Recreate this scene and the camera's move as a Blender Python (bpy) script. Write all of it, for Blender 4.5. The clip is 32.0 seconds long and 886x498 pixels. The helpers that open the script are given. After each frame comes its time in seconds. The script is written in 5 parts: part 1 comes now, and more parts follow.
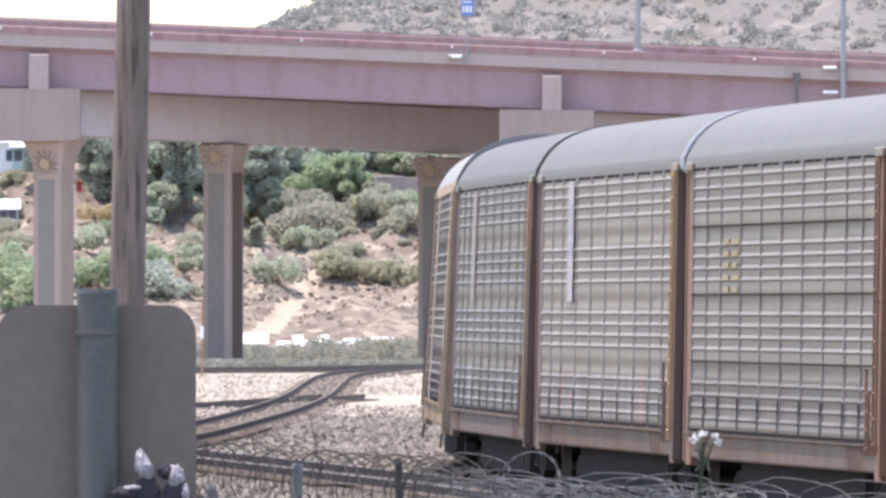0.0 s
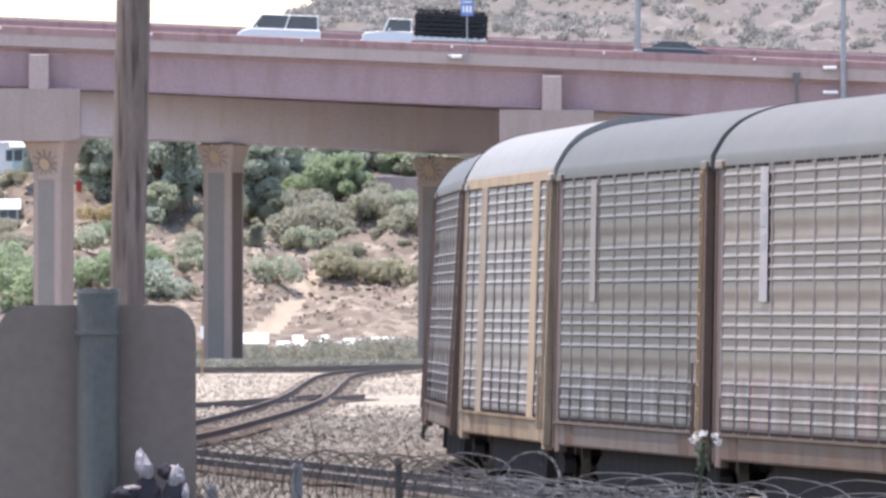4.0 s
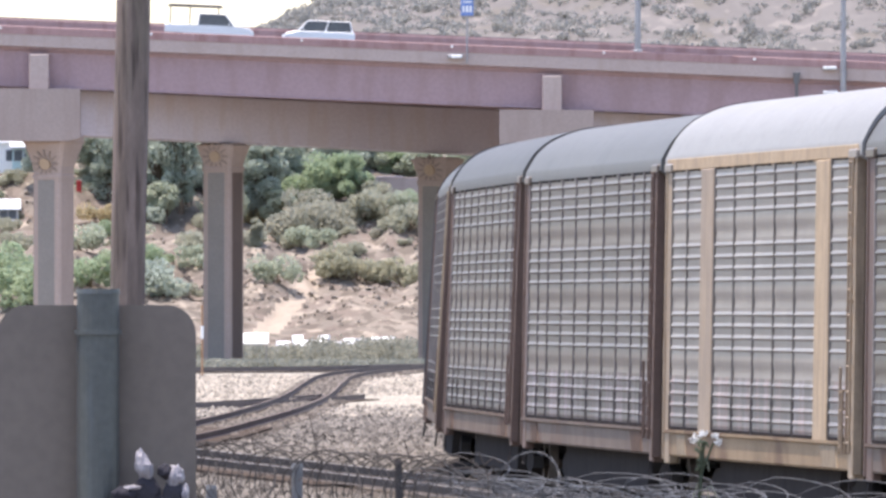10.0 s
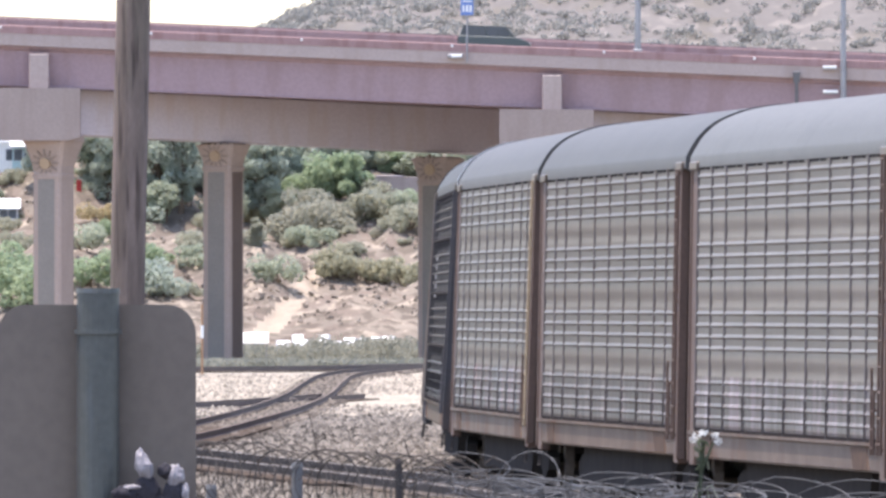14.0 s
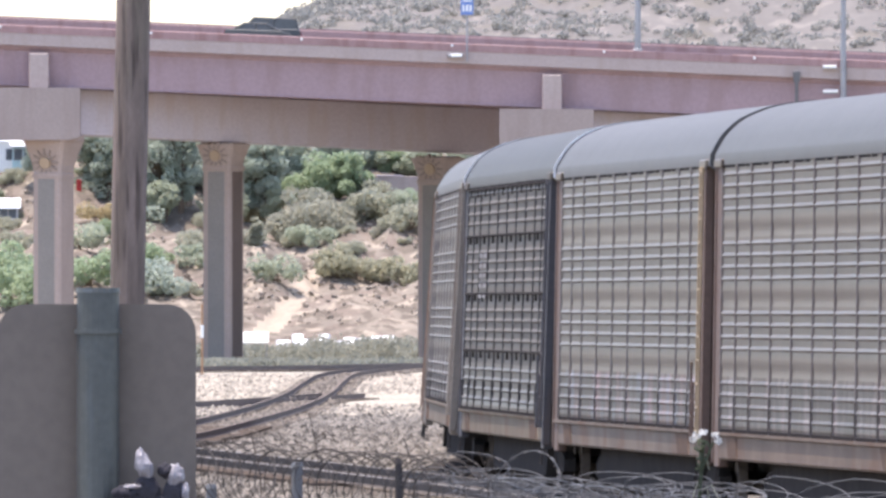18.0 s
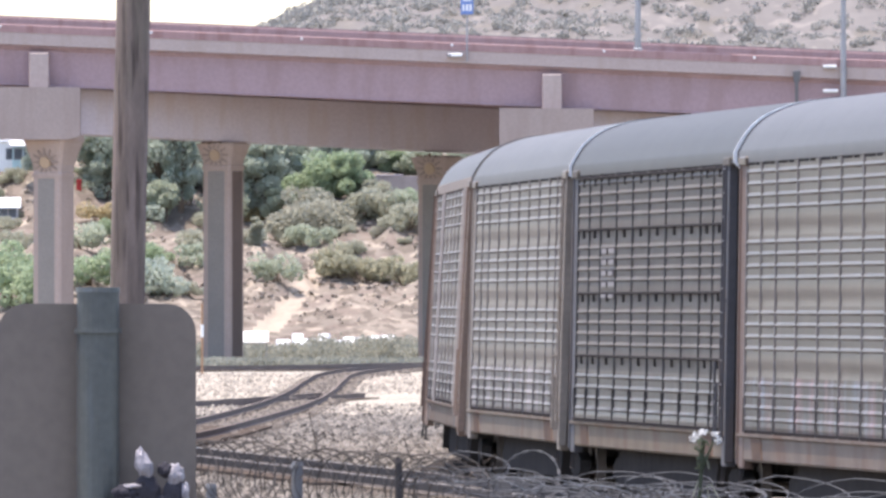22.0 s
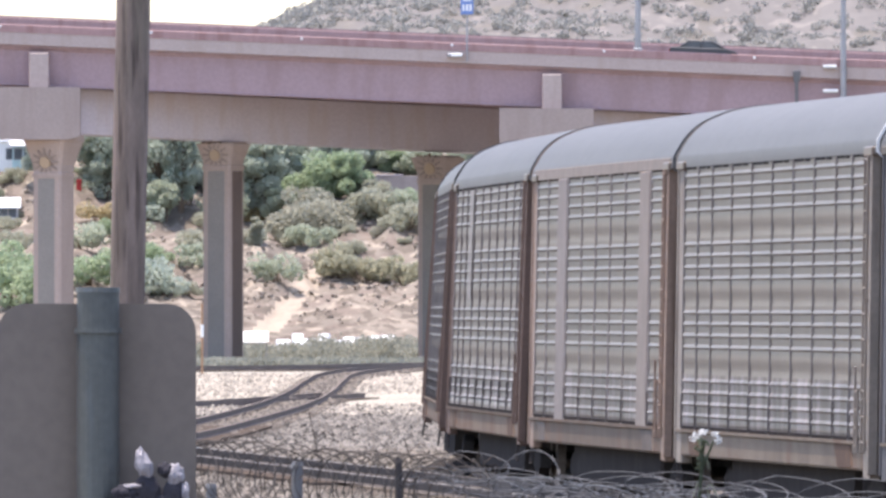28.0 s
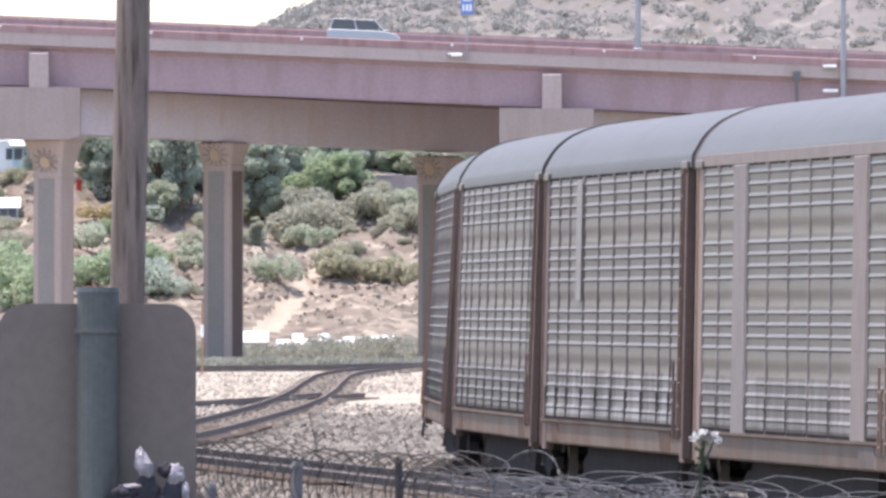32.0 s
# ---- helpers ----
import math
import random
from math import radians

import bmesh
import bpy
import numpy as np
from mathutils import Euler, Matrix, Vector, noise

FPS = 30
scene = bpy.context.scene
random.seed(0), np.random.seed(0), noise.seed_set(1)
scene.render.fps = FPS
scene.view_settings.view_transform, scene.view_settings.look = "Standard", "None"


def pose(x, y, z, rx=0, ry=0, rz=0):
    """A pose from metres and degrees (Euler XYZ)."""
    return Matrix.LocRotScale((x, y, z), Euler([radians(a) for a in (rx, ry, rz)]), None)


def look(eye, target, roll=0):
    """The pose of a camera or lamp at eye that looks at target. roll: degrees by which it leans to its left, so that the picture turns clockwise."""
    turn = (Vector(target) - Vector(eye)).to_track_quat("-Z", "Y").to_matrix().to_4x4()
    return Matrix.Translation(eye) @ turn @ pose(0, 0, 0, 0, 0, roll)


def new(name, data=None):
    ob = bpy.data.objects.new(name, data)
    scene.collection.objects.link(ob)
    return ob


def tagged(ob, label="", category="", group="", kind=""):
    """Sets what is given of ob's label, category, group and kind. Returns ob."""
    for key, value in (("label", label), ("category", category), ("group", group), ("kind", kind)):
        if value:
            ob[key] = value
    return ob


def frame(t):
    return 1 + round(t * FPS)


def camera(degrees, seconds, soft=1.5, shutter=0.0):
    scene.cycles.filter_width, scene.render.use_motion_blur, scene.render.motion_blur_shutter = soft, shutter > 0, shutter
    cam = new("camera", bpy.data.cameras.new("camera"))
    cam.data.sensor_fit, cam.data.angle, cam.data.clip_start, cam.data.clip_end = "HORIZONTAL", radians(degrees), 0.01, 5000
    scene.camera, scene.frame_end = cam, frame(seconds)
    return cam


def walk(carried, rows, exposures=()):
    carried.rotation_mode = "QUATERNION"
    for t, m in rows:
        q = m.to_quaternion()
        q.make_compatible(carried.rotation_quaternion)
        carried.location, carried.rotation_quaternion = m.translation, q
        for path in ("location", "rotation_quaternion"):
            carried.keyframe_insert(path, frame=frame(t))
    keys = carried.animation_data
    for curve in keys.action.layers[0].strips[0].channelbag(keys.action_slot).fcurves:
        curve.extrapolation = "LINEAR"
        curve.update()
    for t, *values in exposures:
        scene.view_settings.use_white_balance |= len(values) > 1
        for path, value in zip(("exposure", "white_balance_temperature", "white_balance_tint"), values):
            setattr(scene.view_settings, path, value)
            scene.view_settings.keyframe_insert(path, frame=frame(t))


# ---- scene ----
# ---- camera: a long lens on a support, settling by a hair ----
cam = camera(2.6727, 32.0, soft=2.9)
EYE = (0.0, 0.0, 2.95)


def aim(up):
    return look(EYE, (0.0, 1000.0, 2.95 + up), 0)


walk(cam, [(0.0, aim(3.065)), (9.0, aim(3.065)), (14.0, aim(3.035)), (19.0, aim(3.005)), (22.0, aim(2.985)), (32.0, aim(2.985))],
     [(0.0, 1.78, 6730, 18), (1.0, 1.68, 6730, 18), (3.0, 1.66, 6730, 18), (6.0, 1.58, 6730, 18), (8.0, 1.55, 6730, 18), (9.5, 1.63, 6730, 18), (11.0, 1.68, 6730, 18), (14.0, 1.73, 6730, 18), (19.0, 1.77, 6730, 18), (32.0, 1.75, 6730, 18)])

# ---- daylight: high sun to the left of the line of sight ----
SUN_AZ, SUN_EL = radians(-84), radians(80)      # azimuth from +Y towards +X
sky_world = bpy.data.worlds.new("sky")
scene.world = sky_world
sky_world.use_nodes = True
wn = sky_world.node_tree
sky = wn.nodes.new("ShaderNodeTexSky")
sky.sky_type = "NISHITA"
sky.sun_disc = False
sky.sun_elevation, sky.sun_rotation = SUN_EL, SUN_AZ
sky.air_density, sky.dust_density = 1.0, 1.25
wn.links.new(sky.outputs[0], wn.nodes["Background"].inputs[0])
wn.nodes["Background"].inputs[1].default_value = 0.15
sun_data = bpy.data.lights.new("sun", "SUN")
sun_data.energy, sun_data.angle, sun_data.color = 2.45, radians(0.6), (1.0, 0.96, 0.89)
sun = new("sun", sun_data)
sun_way = Vector((math.sin(SUN_AZ) * math.cos(SUN_EL), math.cos(SUN_AZ) * math.cos(SUN_EL), math.sin(SUN_EL)))
sun.matrix_world = Matrix.Translation((-40, 300, 120)) @ sun_way.to_track_quat("Z", "Y").to_matrix().to_4x4()


# ---- materials ----
def surface(name, base, second=None, rough=0.7, metal=0.0, scale=2.0, fine=40.0, bump=0.15, streak=None, stretch=(1, 1, 1), mix=0.6, rnd=0.0, spots=None, spec=0.3, gritty=0.35, edge=0.05):
    """A weathered surface: two colours by a broad noise, a fine grain, optional vertical streaks and spots of a third colour."""
    m = bpy.data.materials.new(name)
    m.use_nodes = True
    nt = m.node_tree
    nd, ln = nt.nodes, nt.links
    bsdf = nd["Principled BSDF"]
    co = nd.new("ShaderNodeTexCoord")
    info = nd.new("ShaderNodeObjectInfo")
    mp = nd.new("ShaderNodeMapping")
    mp.inputs["Scale"].default_value = stretch
    off = nd.new("ShaderNodeVectorMath")
    off.operation = "MULTIPLY_ADD"
    comb = nd.new("ShaderNodeCombineXYZ")
    for i in range(3):
        ln.new(info.outputs["Random"], comb.inputs[i])
    off.inputs[1].default_value = (37.0, 53.0, 71.0)
    ln.new(comb.outputs[0], off.inputs[0])
    ln.new(co.outputs["Object"], off.inputs[2])
    ln.new(off.outputs[0], mp.inputs[0])

    def noise_tex(s, detail, source):
        n = nd.new("ShaderNodeTexNoise")
        n.inputs["Scale"].default_value, n.inputs["Detail"].default_value = s, detail
        ln.new(source, n.inputs["Vector"])
        return n.outputs["Fac"]

    def ramp(source, a, b):
        r = nd.new("ShaderNodeMapRange")
        r.inputs["From Min"].default_value, r.inputs["From Max"].default_value = a, b
        ln.new(source, r.inputs["Value"])
        return r.outputs[0]

    def blend(fac, a, b, amount=1.0):
        x = nd.new("ShaderNodeMix")
        x.data_type = "RGBA"
        if amount != 1.0:
            k = nd.new("ShaderNodeMath")
            k.operation = "MULTIPLY"
            k.inputs[1].default_value = amount
            ln.new(fac, k.inputs[0])
            fac = k.outputs[0]
        ln.new(fac, x.inputs[0])
        for slot, v in ((6, a), (7, b)):
            if isinstance(v, tuple):
                x.inputs[slot].default_value = (*v, 1)
            else:
                ln.new(v, x.inputs[slot])
        return x.outputs[2]

    second = second or tuple(c * 0.7 for c in base)
    col = blend(ramp(noise_tex(scale, 5, mp.outputs[0]), 0.36, 0.66), base, second, mix)
    grain = noise_tex(fine, 3, mp.outputs[0])
    col = blend(ramp(grain, 0.35, 0.7), col, tuple(c * 0.72 for c in second), gritty)
    if streak:
        sm = nd.new("ShaderNodeMapping")
        sm.inputs["Scale"].default_value = streak[1]
        ln.new(off.outputs[0], sm.inputs[0])
        col = blend(ramp(noise_tex(1.0, 4, sm.outputs[0]), streak[2], streak[2] + 0.14), col, streak[0], streak[3])
    if spots:
        for colour, s, level, amount in spots:
            col = blend(ramp(noise_tex(s, 3, mp.outputs[0]), level, level + edge), col, colour, amount)
    if rnd:
        hue = nd.new("ShaderNodeHueSaturation")
        val = nd.new("ShaderNodeMapRange")
        val.inputs["To Min"].default_value, val.inputs["To Max"].default_value = 1 - rnd, 1 + rnd
        ln.new(info.outputs["Random"], val.inputs["Value"])
        ln.new(val.outputs[0], hue.inputs["Value"])
        ln.new(col, hue.inputs["Color"])
        col = hue.outputs[0]
    ln.new(col, bsdf.inputs["Base Color"])
    bsdf.inputs["Specular IOR Level"].default_value = spec
    bsdf.inputs["Roughness"].default_value, bsdf.inputs["Metallic"].default_value = rough, metal
    if bump:
        bp = nd.new("ShaderNodeBump")
        bp.inputs["Strength"].default_value, bp.inputs["Distance"].default_value = bump, 0.02
        ln.new(grain, bp.inputs["Height"])
        ln.new(bp.outputs[0], bsdf.inputs["Normal"])
    return m


def leafy(name, a, b, scale=0.8, thin=0.55, spread=0.45):
    """Foliage: two greens by leaf island and by clump."""
    m = bpy.data.materials.new(name)
    m.use_nodes = True
    nd, ln = m.node_tree.nodes, m.node_tree.links
    geo = nd.new("ShaderNodeNewGeometry")
    co = nd.new("ShaderNodeTexCoord")
    n = nd.new("ShaderNodeTexNoise")
    n.inputs["Scale"].default_value = scale
    ln.new(co.outputs["Object"], n.inputs["Vector"])
    add = nd.new("ShaderNodeMath")
    add.operation = "MULTIPLY_ADD"
    add.inputs[1].default_value, add.inputs[2].default_value = spread, 0.175 - spread / 2
    ln.new(geo.outputs["Random Per Island"], add.inputs[0])
    s = nd.new("ShaderNodeMath")
    ln.new(add.outputs[0], s.inputs[0])
    ln.new(n.outputs["Fac"], s.inputs[1])
    x = nd.new("ShaderNodeMix")
    x.data_type = "RGBA"
    x.inputs[6].default_value, x.inputs[7].default_value = (*a, 1), (*b, 1)
    ln.new(s.outputs[0], x.inputs[0])
    ln.new(x.outputs[2], nd["Principled BSDF"].inputs["Base Color"])
    nd["Principled BSDF"].inputs["Roughness"].default_value = 0.8
    nd["Principled BSDF"].inputs["Specular IOR Level"].default_value = 0.1
    if thin:
        glow_through = nd.new("ShaderNodeBsdfTranslucent")
        ln.new(x.outputs[2], glow_through.inputs["Color"])
        both = nd.new("ShaderNodeMixShader")
        both.inputs[0].default_value = thin
        ln.new(nd["Principled BSDF"].outputs[0], both.inputs[1])
        ln.new(glow_through.outputs[0], both.inputs[2])
        ln.new(both.outputs[0], nd["Material Output"].inputs["Surface"])
    return m


def plain_glass(name):
    return surface(name, (0.10, 0.115, 0.13), (0.07, 0.08, 0.09), rough=0.08, scale=1.0, fine=6, bump=0, mix=0.4)


M_GRAVEL = surface("gravel", (0.138, 0.121, 0.106), (0.094, 0.084, 0.075), rough=0.95, spec=0.0, scale=0.10, fine=2.2, bump=0.5, stretch=(1, 1, 1), mix=0.9,
                   spots=[((0.08, 0.073, 0.066), 2.1, 0.56, 0.6), ((0.26, 0.235, 0.205), 2.9, 0.58, 0.6)])
M_SAND = surface("pale_sand", (0.325, 0.295, 0.24), (0.225, 0.205, 0.17), rough=0.95, spec=0.0, scale=0.10, fine=2.2, bump=0.5, stretch=(1, 1, 1), mix=0.9,
                 spots=[((0.19, 0.17, 0.145), 2.1, 0.58, 0.5), ((0.52, 0.47, 0.39), 2.9, 0.58, 0.6)])
M_TRAIL = surface("trail_soil", (0.323, 0.270, 0.212), (0.262, 0.217, 0.171), rough=0.95, scale=0.5, fine=2.0, spec=0.0)
# Oil-dark ballast, with the shade under the train painted in as well
M_OILYSHADE = surface("oily_shaded_ballast", (0.045, 0.040, 0.037), (0.028, 0.026, 0.025), rough=0.95, scale=0.5, fine=8, spec=0.0, mix=0.8)
M_STONES = leafy("loose_stones", (0.14, 0.122, 0.10), (0.375, 0.325, 0.262), 0.05, 0, 1.3)
M_STONES_DARK = leafy("dark_stones", (0.035, 0.031, 0.027), (0.20, 0.176, 0.15), 0.05, 0, 1.3)
M_STONES_BED = leafy("bed_stones", (0.06, 0.05, 0.042), (0.19, 0.162, 0.135), 0.05, 0, 1.3)
M_ROCK = leafy("bank_rock", (0.16, 0.133, 0.11), (0.33, 0.28, 0.225), 0.2, 0, 1.0)
M_BANK = surface("bank_soil", (0.230, 0.197, 0.160), (0.155, 0.132, 0.110), rough=0.95, spec=0.0, scale=0.22, fine=1.1, bump=0.6, mix=0.85, stretch=(1, 0.6, 1),
                 spots=[((0.15, 0.12, 0.10), 0.45, 0.50, 0.75), ((0.30, 0.255, 0.20), 0.5, 0.58, 0.7), ((0.105, 0.088, 0.072), 0.8, 0.50, 0.75), ((0.38, 0.32, 0.25), 1.3, 0.64, 0.6)])
M_MOUNTAIN = surface("mountain_soil", (0.157, 0.147, 0.138), (0.135, 0.126, 0.119), rough=0.95, spec=0.0, scale=0.12, fine=0.6, bump=0.5, mix=0.8, stretch=(1, 0.5, 1),
                     spots=[((0.14, 0.128, 0.108), 0.12, 0.58, 0.6), ((0.215, 0.195, 0.178), 0.3, 0.60, 0.6)])
M_BALLAST = surface("ballast", (0.104, 0.089, 0.076), (0.068, 0.059, 0.051), rough=0.95, spec=0.0, scale=0.3, fine=7, bump=0.6, mix=0.8,
                    spots=[((0.20, 0.178, 0.158), 3.0, 0.62, 0.5)])
M_TIE = surface("tie_wood", (0.075, 0.058, 0.048), (0.11, 0.09, 0.075), rough=0.9, spec=0.0, scale=3, fine=30, rnd=0.25)
M_RAIL = surface("rail_steel", (0.194, 0.163, 0.147), (0.131, 0.110, 0.100), rough=0.95, spec=0.0, metal=0.0, scale=1.2, fine=20)
M_DUSTYRAIL = surface("dusty_rail", (0.10, 0.088, 0.082), (0.07, 0.062, 0.058), rough=0.95, spec=0.0, scale=1.2, fine=20)
M_SHINE = surface("polished_rail_head", (0.30, 0.275, 0.25), (0.22, 0.20, 0.18), rough=0.55, metal=0.5, scale=1.2, fine=20, bump=0.05)
M_RAILHEAD = surface("rail_head", (0.22, 0.19, 0.17), (0.15, 0.125, 0.11), rough=0.5, metal=0.9, scale=1.2, fine=20, bump=0.05)
# Parapet red is paled, with distance haze put into the colour
M_RED = surface("red_concrete", (0.321, 0.205, 0.199), (0.280, 0.182, 0.176), rough=0.85, scale=0.5, fine=5, streak=((0.19, 0.10, 0.09), (1.4, 1.4, 0.25), 0.5, 0.5))
# Paler than the pier concrete, to offset the deck's shade on the caps
M_TAN = surface("lifted_tan_concrete", (0.474, 0.415, 0.433), (0.433, 0.375, 0.392), rough=0.85, scale=0.35, fine=5, streak=((0.41, 0.335, 0.295), (1.1, 1.1, 0.2), 0.5, 0.45))
M_PIER = surface("pier_concrete", (0.375, 0.292, 0.252), (0.335, 0.26, 0.222), rough=0.85, scale=0.35, fine=5, streak=((0.31, 0.24, 0.21), (1.0, 1.0, 0.15), 0.52, 0.5))
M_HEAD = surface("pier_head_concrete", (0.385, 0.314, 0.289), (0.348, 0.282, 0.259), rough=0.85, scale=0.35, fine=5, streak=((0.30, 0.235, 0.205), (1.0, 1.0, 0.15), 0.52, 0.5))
# Head concrete darkened so that deck shade is in the colour
M_PIERHEAD = surface("shade_toned_head_concrete", (0.323, 0.261, 0.235), (0.289, 0.231, 0.209), rough=0.85, scale=0.35, fine=5, streak=((0.25, 0.195, 0.172), (1.0, 1.0, 0.15), 0.52, 0.5))
# Girder paint is lifted for distance haze too
M_GIRDER = surface("girder_paint", (0.312, 0.221, 0.231), (0.284, 0.202, 0.212), rough=0.7, scale=0.3, fine=4, streak=((0.215, 0.142, 0.136), (0.8, 0.8, 0.2), 0.5, 0.4))
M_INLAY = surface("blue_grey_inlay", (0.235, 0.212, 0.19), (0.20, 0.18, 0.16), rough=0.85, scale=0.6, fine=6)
# Brown that paints the shaded right faces of the inner columns
M_SIDESHADE = surface("side_shade_brown", (0.15, 0.108, 0.09), (0.125, 0.09, 0.076), rough=0.85, scale=0.6, fine=6)
M_GOLD = surface("ochre_paint", (0.41, 0.30, 0.205), (0.35, 0.255, 0.175), rough=0.8, scale=1.0, fine=8)
M_DARKRAY = surface("dark_brown_paint", (0.29, 0.225, 0.19), rough=0.85, scale=1.0, fine=8)
M_ASPHALT = surface("asphalt", (0.07, 0.068, 0.066), (0.05, 0.05, 0.05), rough=0.9, scale=0.5, fine=12)
M_PADBROWN = surface("pad_brown", (0.13, 0.085, 0.062), (0.085, 0.06, 0.05), rough=0.9, spec=0.05, scale=3, fine=16)
M_GALV = surface("galvanised_steel", (0.15, 0.147, 0.148), (0.105, 0.103, 0.104), rough=0.6, metal=0.3, scale=4, fine=40, bump=0.06)
M_PIPE = surface("pipe_galvanised", (0.108, 0.111, 0.103), (0.075, 0.080, 0.077), rough=0.5, metal=0.5, scale=9, fine=90, bump=0.05,
                 streak=((0.09, 0.105, 0.12), (40, 40, 3), 0.55, 0.5))
M_PLATE = surface("sign_back", (0.162, 0.132, 0.109), (0.139, 0.114, 0.095), rough=0.6, metal=0.1, scale=3, fine=60, bump=0.02)
M_WIRE_RUSTY = surface("rusty_razor_wire", (0.085, 0.075, 0.068), (0.051, 0.044, 0.040), rough=0.8, metal=0.2, spec=0.1, scale=3, fine=20, bump=0.05)
M_WIRE = surface("razor_wire_steel", (0.111, 0.112, 0.116), (0.070, 0.068, 0.070), rough=0.7, metal=0.35, spec=0.2, scale=3, fine=20, bump=0.05)
M_POLE = surface("pole_wood", (0.247, 0.183, 0.150), (0.132, 0.100, 0.080), rough=0.9, scale=3.2, fine=36, bump=0.7, stretch=(3.0, 3.0, 0.42), mix=0.9,
                 streak=((0.065, 0.046, 0.037), (17, 17, 1.3), 0.54, 0.95), spots=[((0.19, 0.17, 0.12), 1.7, 0.57, 0.25)])
M_BLACK = surface("black_rubber", (0.03, 0.03, 0.032), rough=0.8, scale=3, fine=20)
M_UNDER = surface("underframe_grime", (0.061, 0.055, 0.053), (0.043, 0.039, 0.039), rough=0.95, spec=0.0, scale=2, fine=20)
M_BLUE = surface("sign_blue", (0.13, 0.22, 0.48), (0.10, 0.18, 0.42), rough=0.5, scale=2, fine=20, bump=0)
M_WHITE = surface("white_paint", (0.78, 0.78, 0.76), (0.70, 0.70, 0.68), rough=0.5, scale=1, fine=12, bump=0.03)
M_GREYPOLE = surface("lamp_pole_grey", (0.30, 0.30, 0.31), (0.24, 0.24, 0.25), rough=0.5, metal=0.4, scale=1, fine=10, bump=0.03)
M_BARK = surface("bark", (0.14, 0.10, 0.07), rough=0.9, scale=2, fine=12)
# Bank leaf colours are paled and greyed: distance haze is painted in
M_LEAF_DARK = leafy("leaf_dark", (0.306, 0.353, 0.303), (0.431, 0.471, 0.385), thin=0.6)
M_LEAF_MID = leafy("leaf_mid", (0.309, 0.339, 0.253), (0.421, 0.450, 0.337))
M_LEAF_BRIGHT = leafy("leaf_bright", (0.251, 0.312, 0.198), (0.352, 0.420, 0.267))
M_LEAF_DRY = leafy("leaf_dry", (0.302, 0.303, 0.232), (0.421, 0.417, 0.319))
M_SCRUB = leafy("scrub", (0.225, 0.225, 0.205), (0.30, 0.295, 0.27), 0.3, 0.6)
M_LEAF_OLIVE = leafy("leaf_olive", (0.307, 0.302, 0.215), (0.429, 0.408, 0.290))
M_LEAF_BROWN = leafy("leaf_brown", (0.292, 0.286, 0.225), (0.389, 0.379, 0.297))
M_LOAD = leafy("load_branches", (0.03, 0.03, 0.032), (0.075, 0.07, 0.07), thin=0.2)
M_LEAF_GREY = leafy("leaf_grey", (0.215, 0.215, 0.175), (0.285, 0.285, 0.23))
M_STRAW = leafy("straw", (0.34, 0.27, 0.15), (0.48, 0.40, 0.24))
M_GLASS = plain_glass("vehicle_glass")
M_CHROME = surface("chrome", (0.7, 0.7, 0.7), rough=0.15, metal=1.0, scale=2, fine=10, bump=0)
M_LAMPRED = surface("tail_lamp_red", (0.35, 0.02, 0.02), rough=0.25, scale=2, fine=10, bump=0)
M_LAMPWHITE = surface("head_lamp", (0.75, 0.75, 0.72), rough=0.1, scale=2, fine=10, bump=0)


# ---- mesh helpers ----
def link_mesh(name, mesh, parent=None, m=None, label=""):
    ob = new(name, mesh)
    ob.parent = parent
    if m is not None:
        ob.matrix_basis = m
    if label:
        ob["label"] = label
    return ob


def mesh_of(name, bm, *mats):
    me = bpy.data.meshes.new(name)
    bmesh.ops.recalc_face_normals(bm, faces=bm.faces)
    bm.to_mesh(me)
    bm.free()
    for mt in mats:
        me.materials.append(mt)
    return me


def part(name, bm, material, parent, label="", m=None):
    return link_mesh(name, mesh_of(name, bm, material), parent, m, label)


def bm_new():
    return bmesh.new()


def box(bm, x0, x1, y0, y1, z0, z1, bevel=0.0):
    r = bmesh.ops.create_cube(bm, size=1.0)
    for v in r["verts"]:
        v.co = Vector((x0 + (v.co.x + 0.5) * (x1 - x0), y0 + (v.co.y + 0.5) * (y1 - y0), z0 + (v.co.z + 0.5) * (z1 - z0)))
    if bevel:
        es = list({e for v in r["verts"] for e in v.link_edges})
        bmesh.ops.bevel(bm, geom=es, offset=bevel, segments=1, affect="EDGES")
    return bm


def rod(bm, p, q, r0, r1=None, n=8):
    p, q = Vector(p), Vector(q)
    r1 = r0 if r1 is None else r1
    d = q - p
    mt = Matrix.Translation((p + q) / 2) @ d.to_track_quat("Z", "Y").to_matrix().to_4x4()
    bmesh.ops.create_cone(bm, cap_ends=True, segments=n, radius1=r0, radius2=r1, depth=d.length, matrix=mt)
    return bm


def prism(bm, outline, x0, x1):
    """A closed outline of (y, z) pushed along x from x0 to x1."""
    a = [bm.verts.new((x0, y, z)) for y, z in outline]
    b = [bm.verts.new((x1, y, z)) for y, z in outline]
    n = len(outline)
    for i in range(n):
        bm.faces.new((a[i], a[(i + 1) % n], b[(i + 1) % n], b[i]))
    bm.faces.new(a)
    bm.faces.new(b[::-1])
    return bm


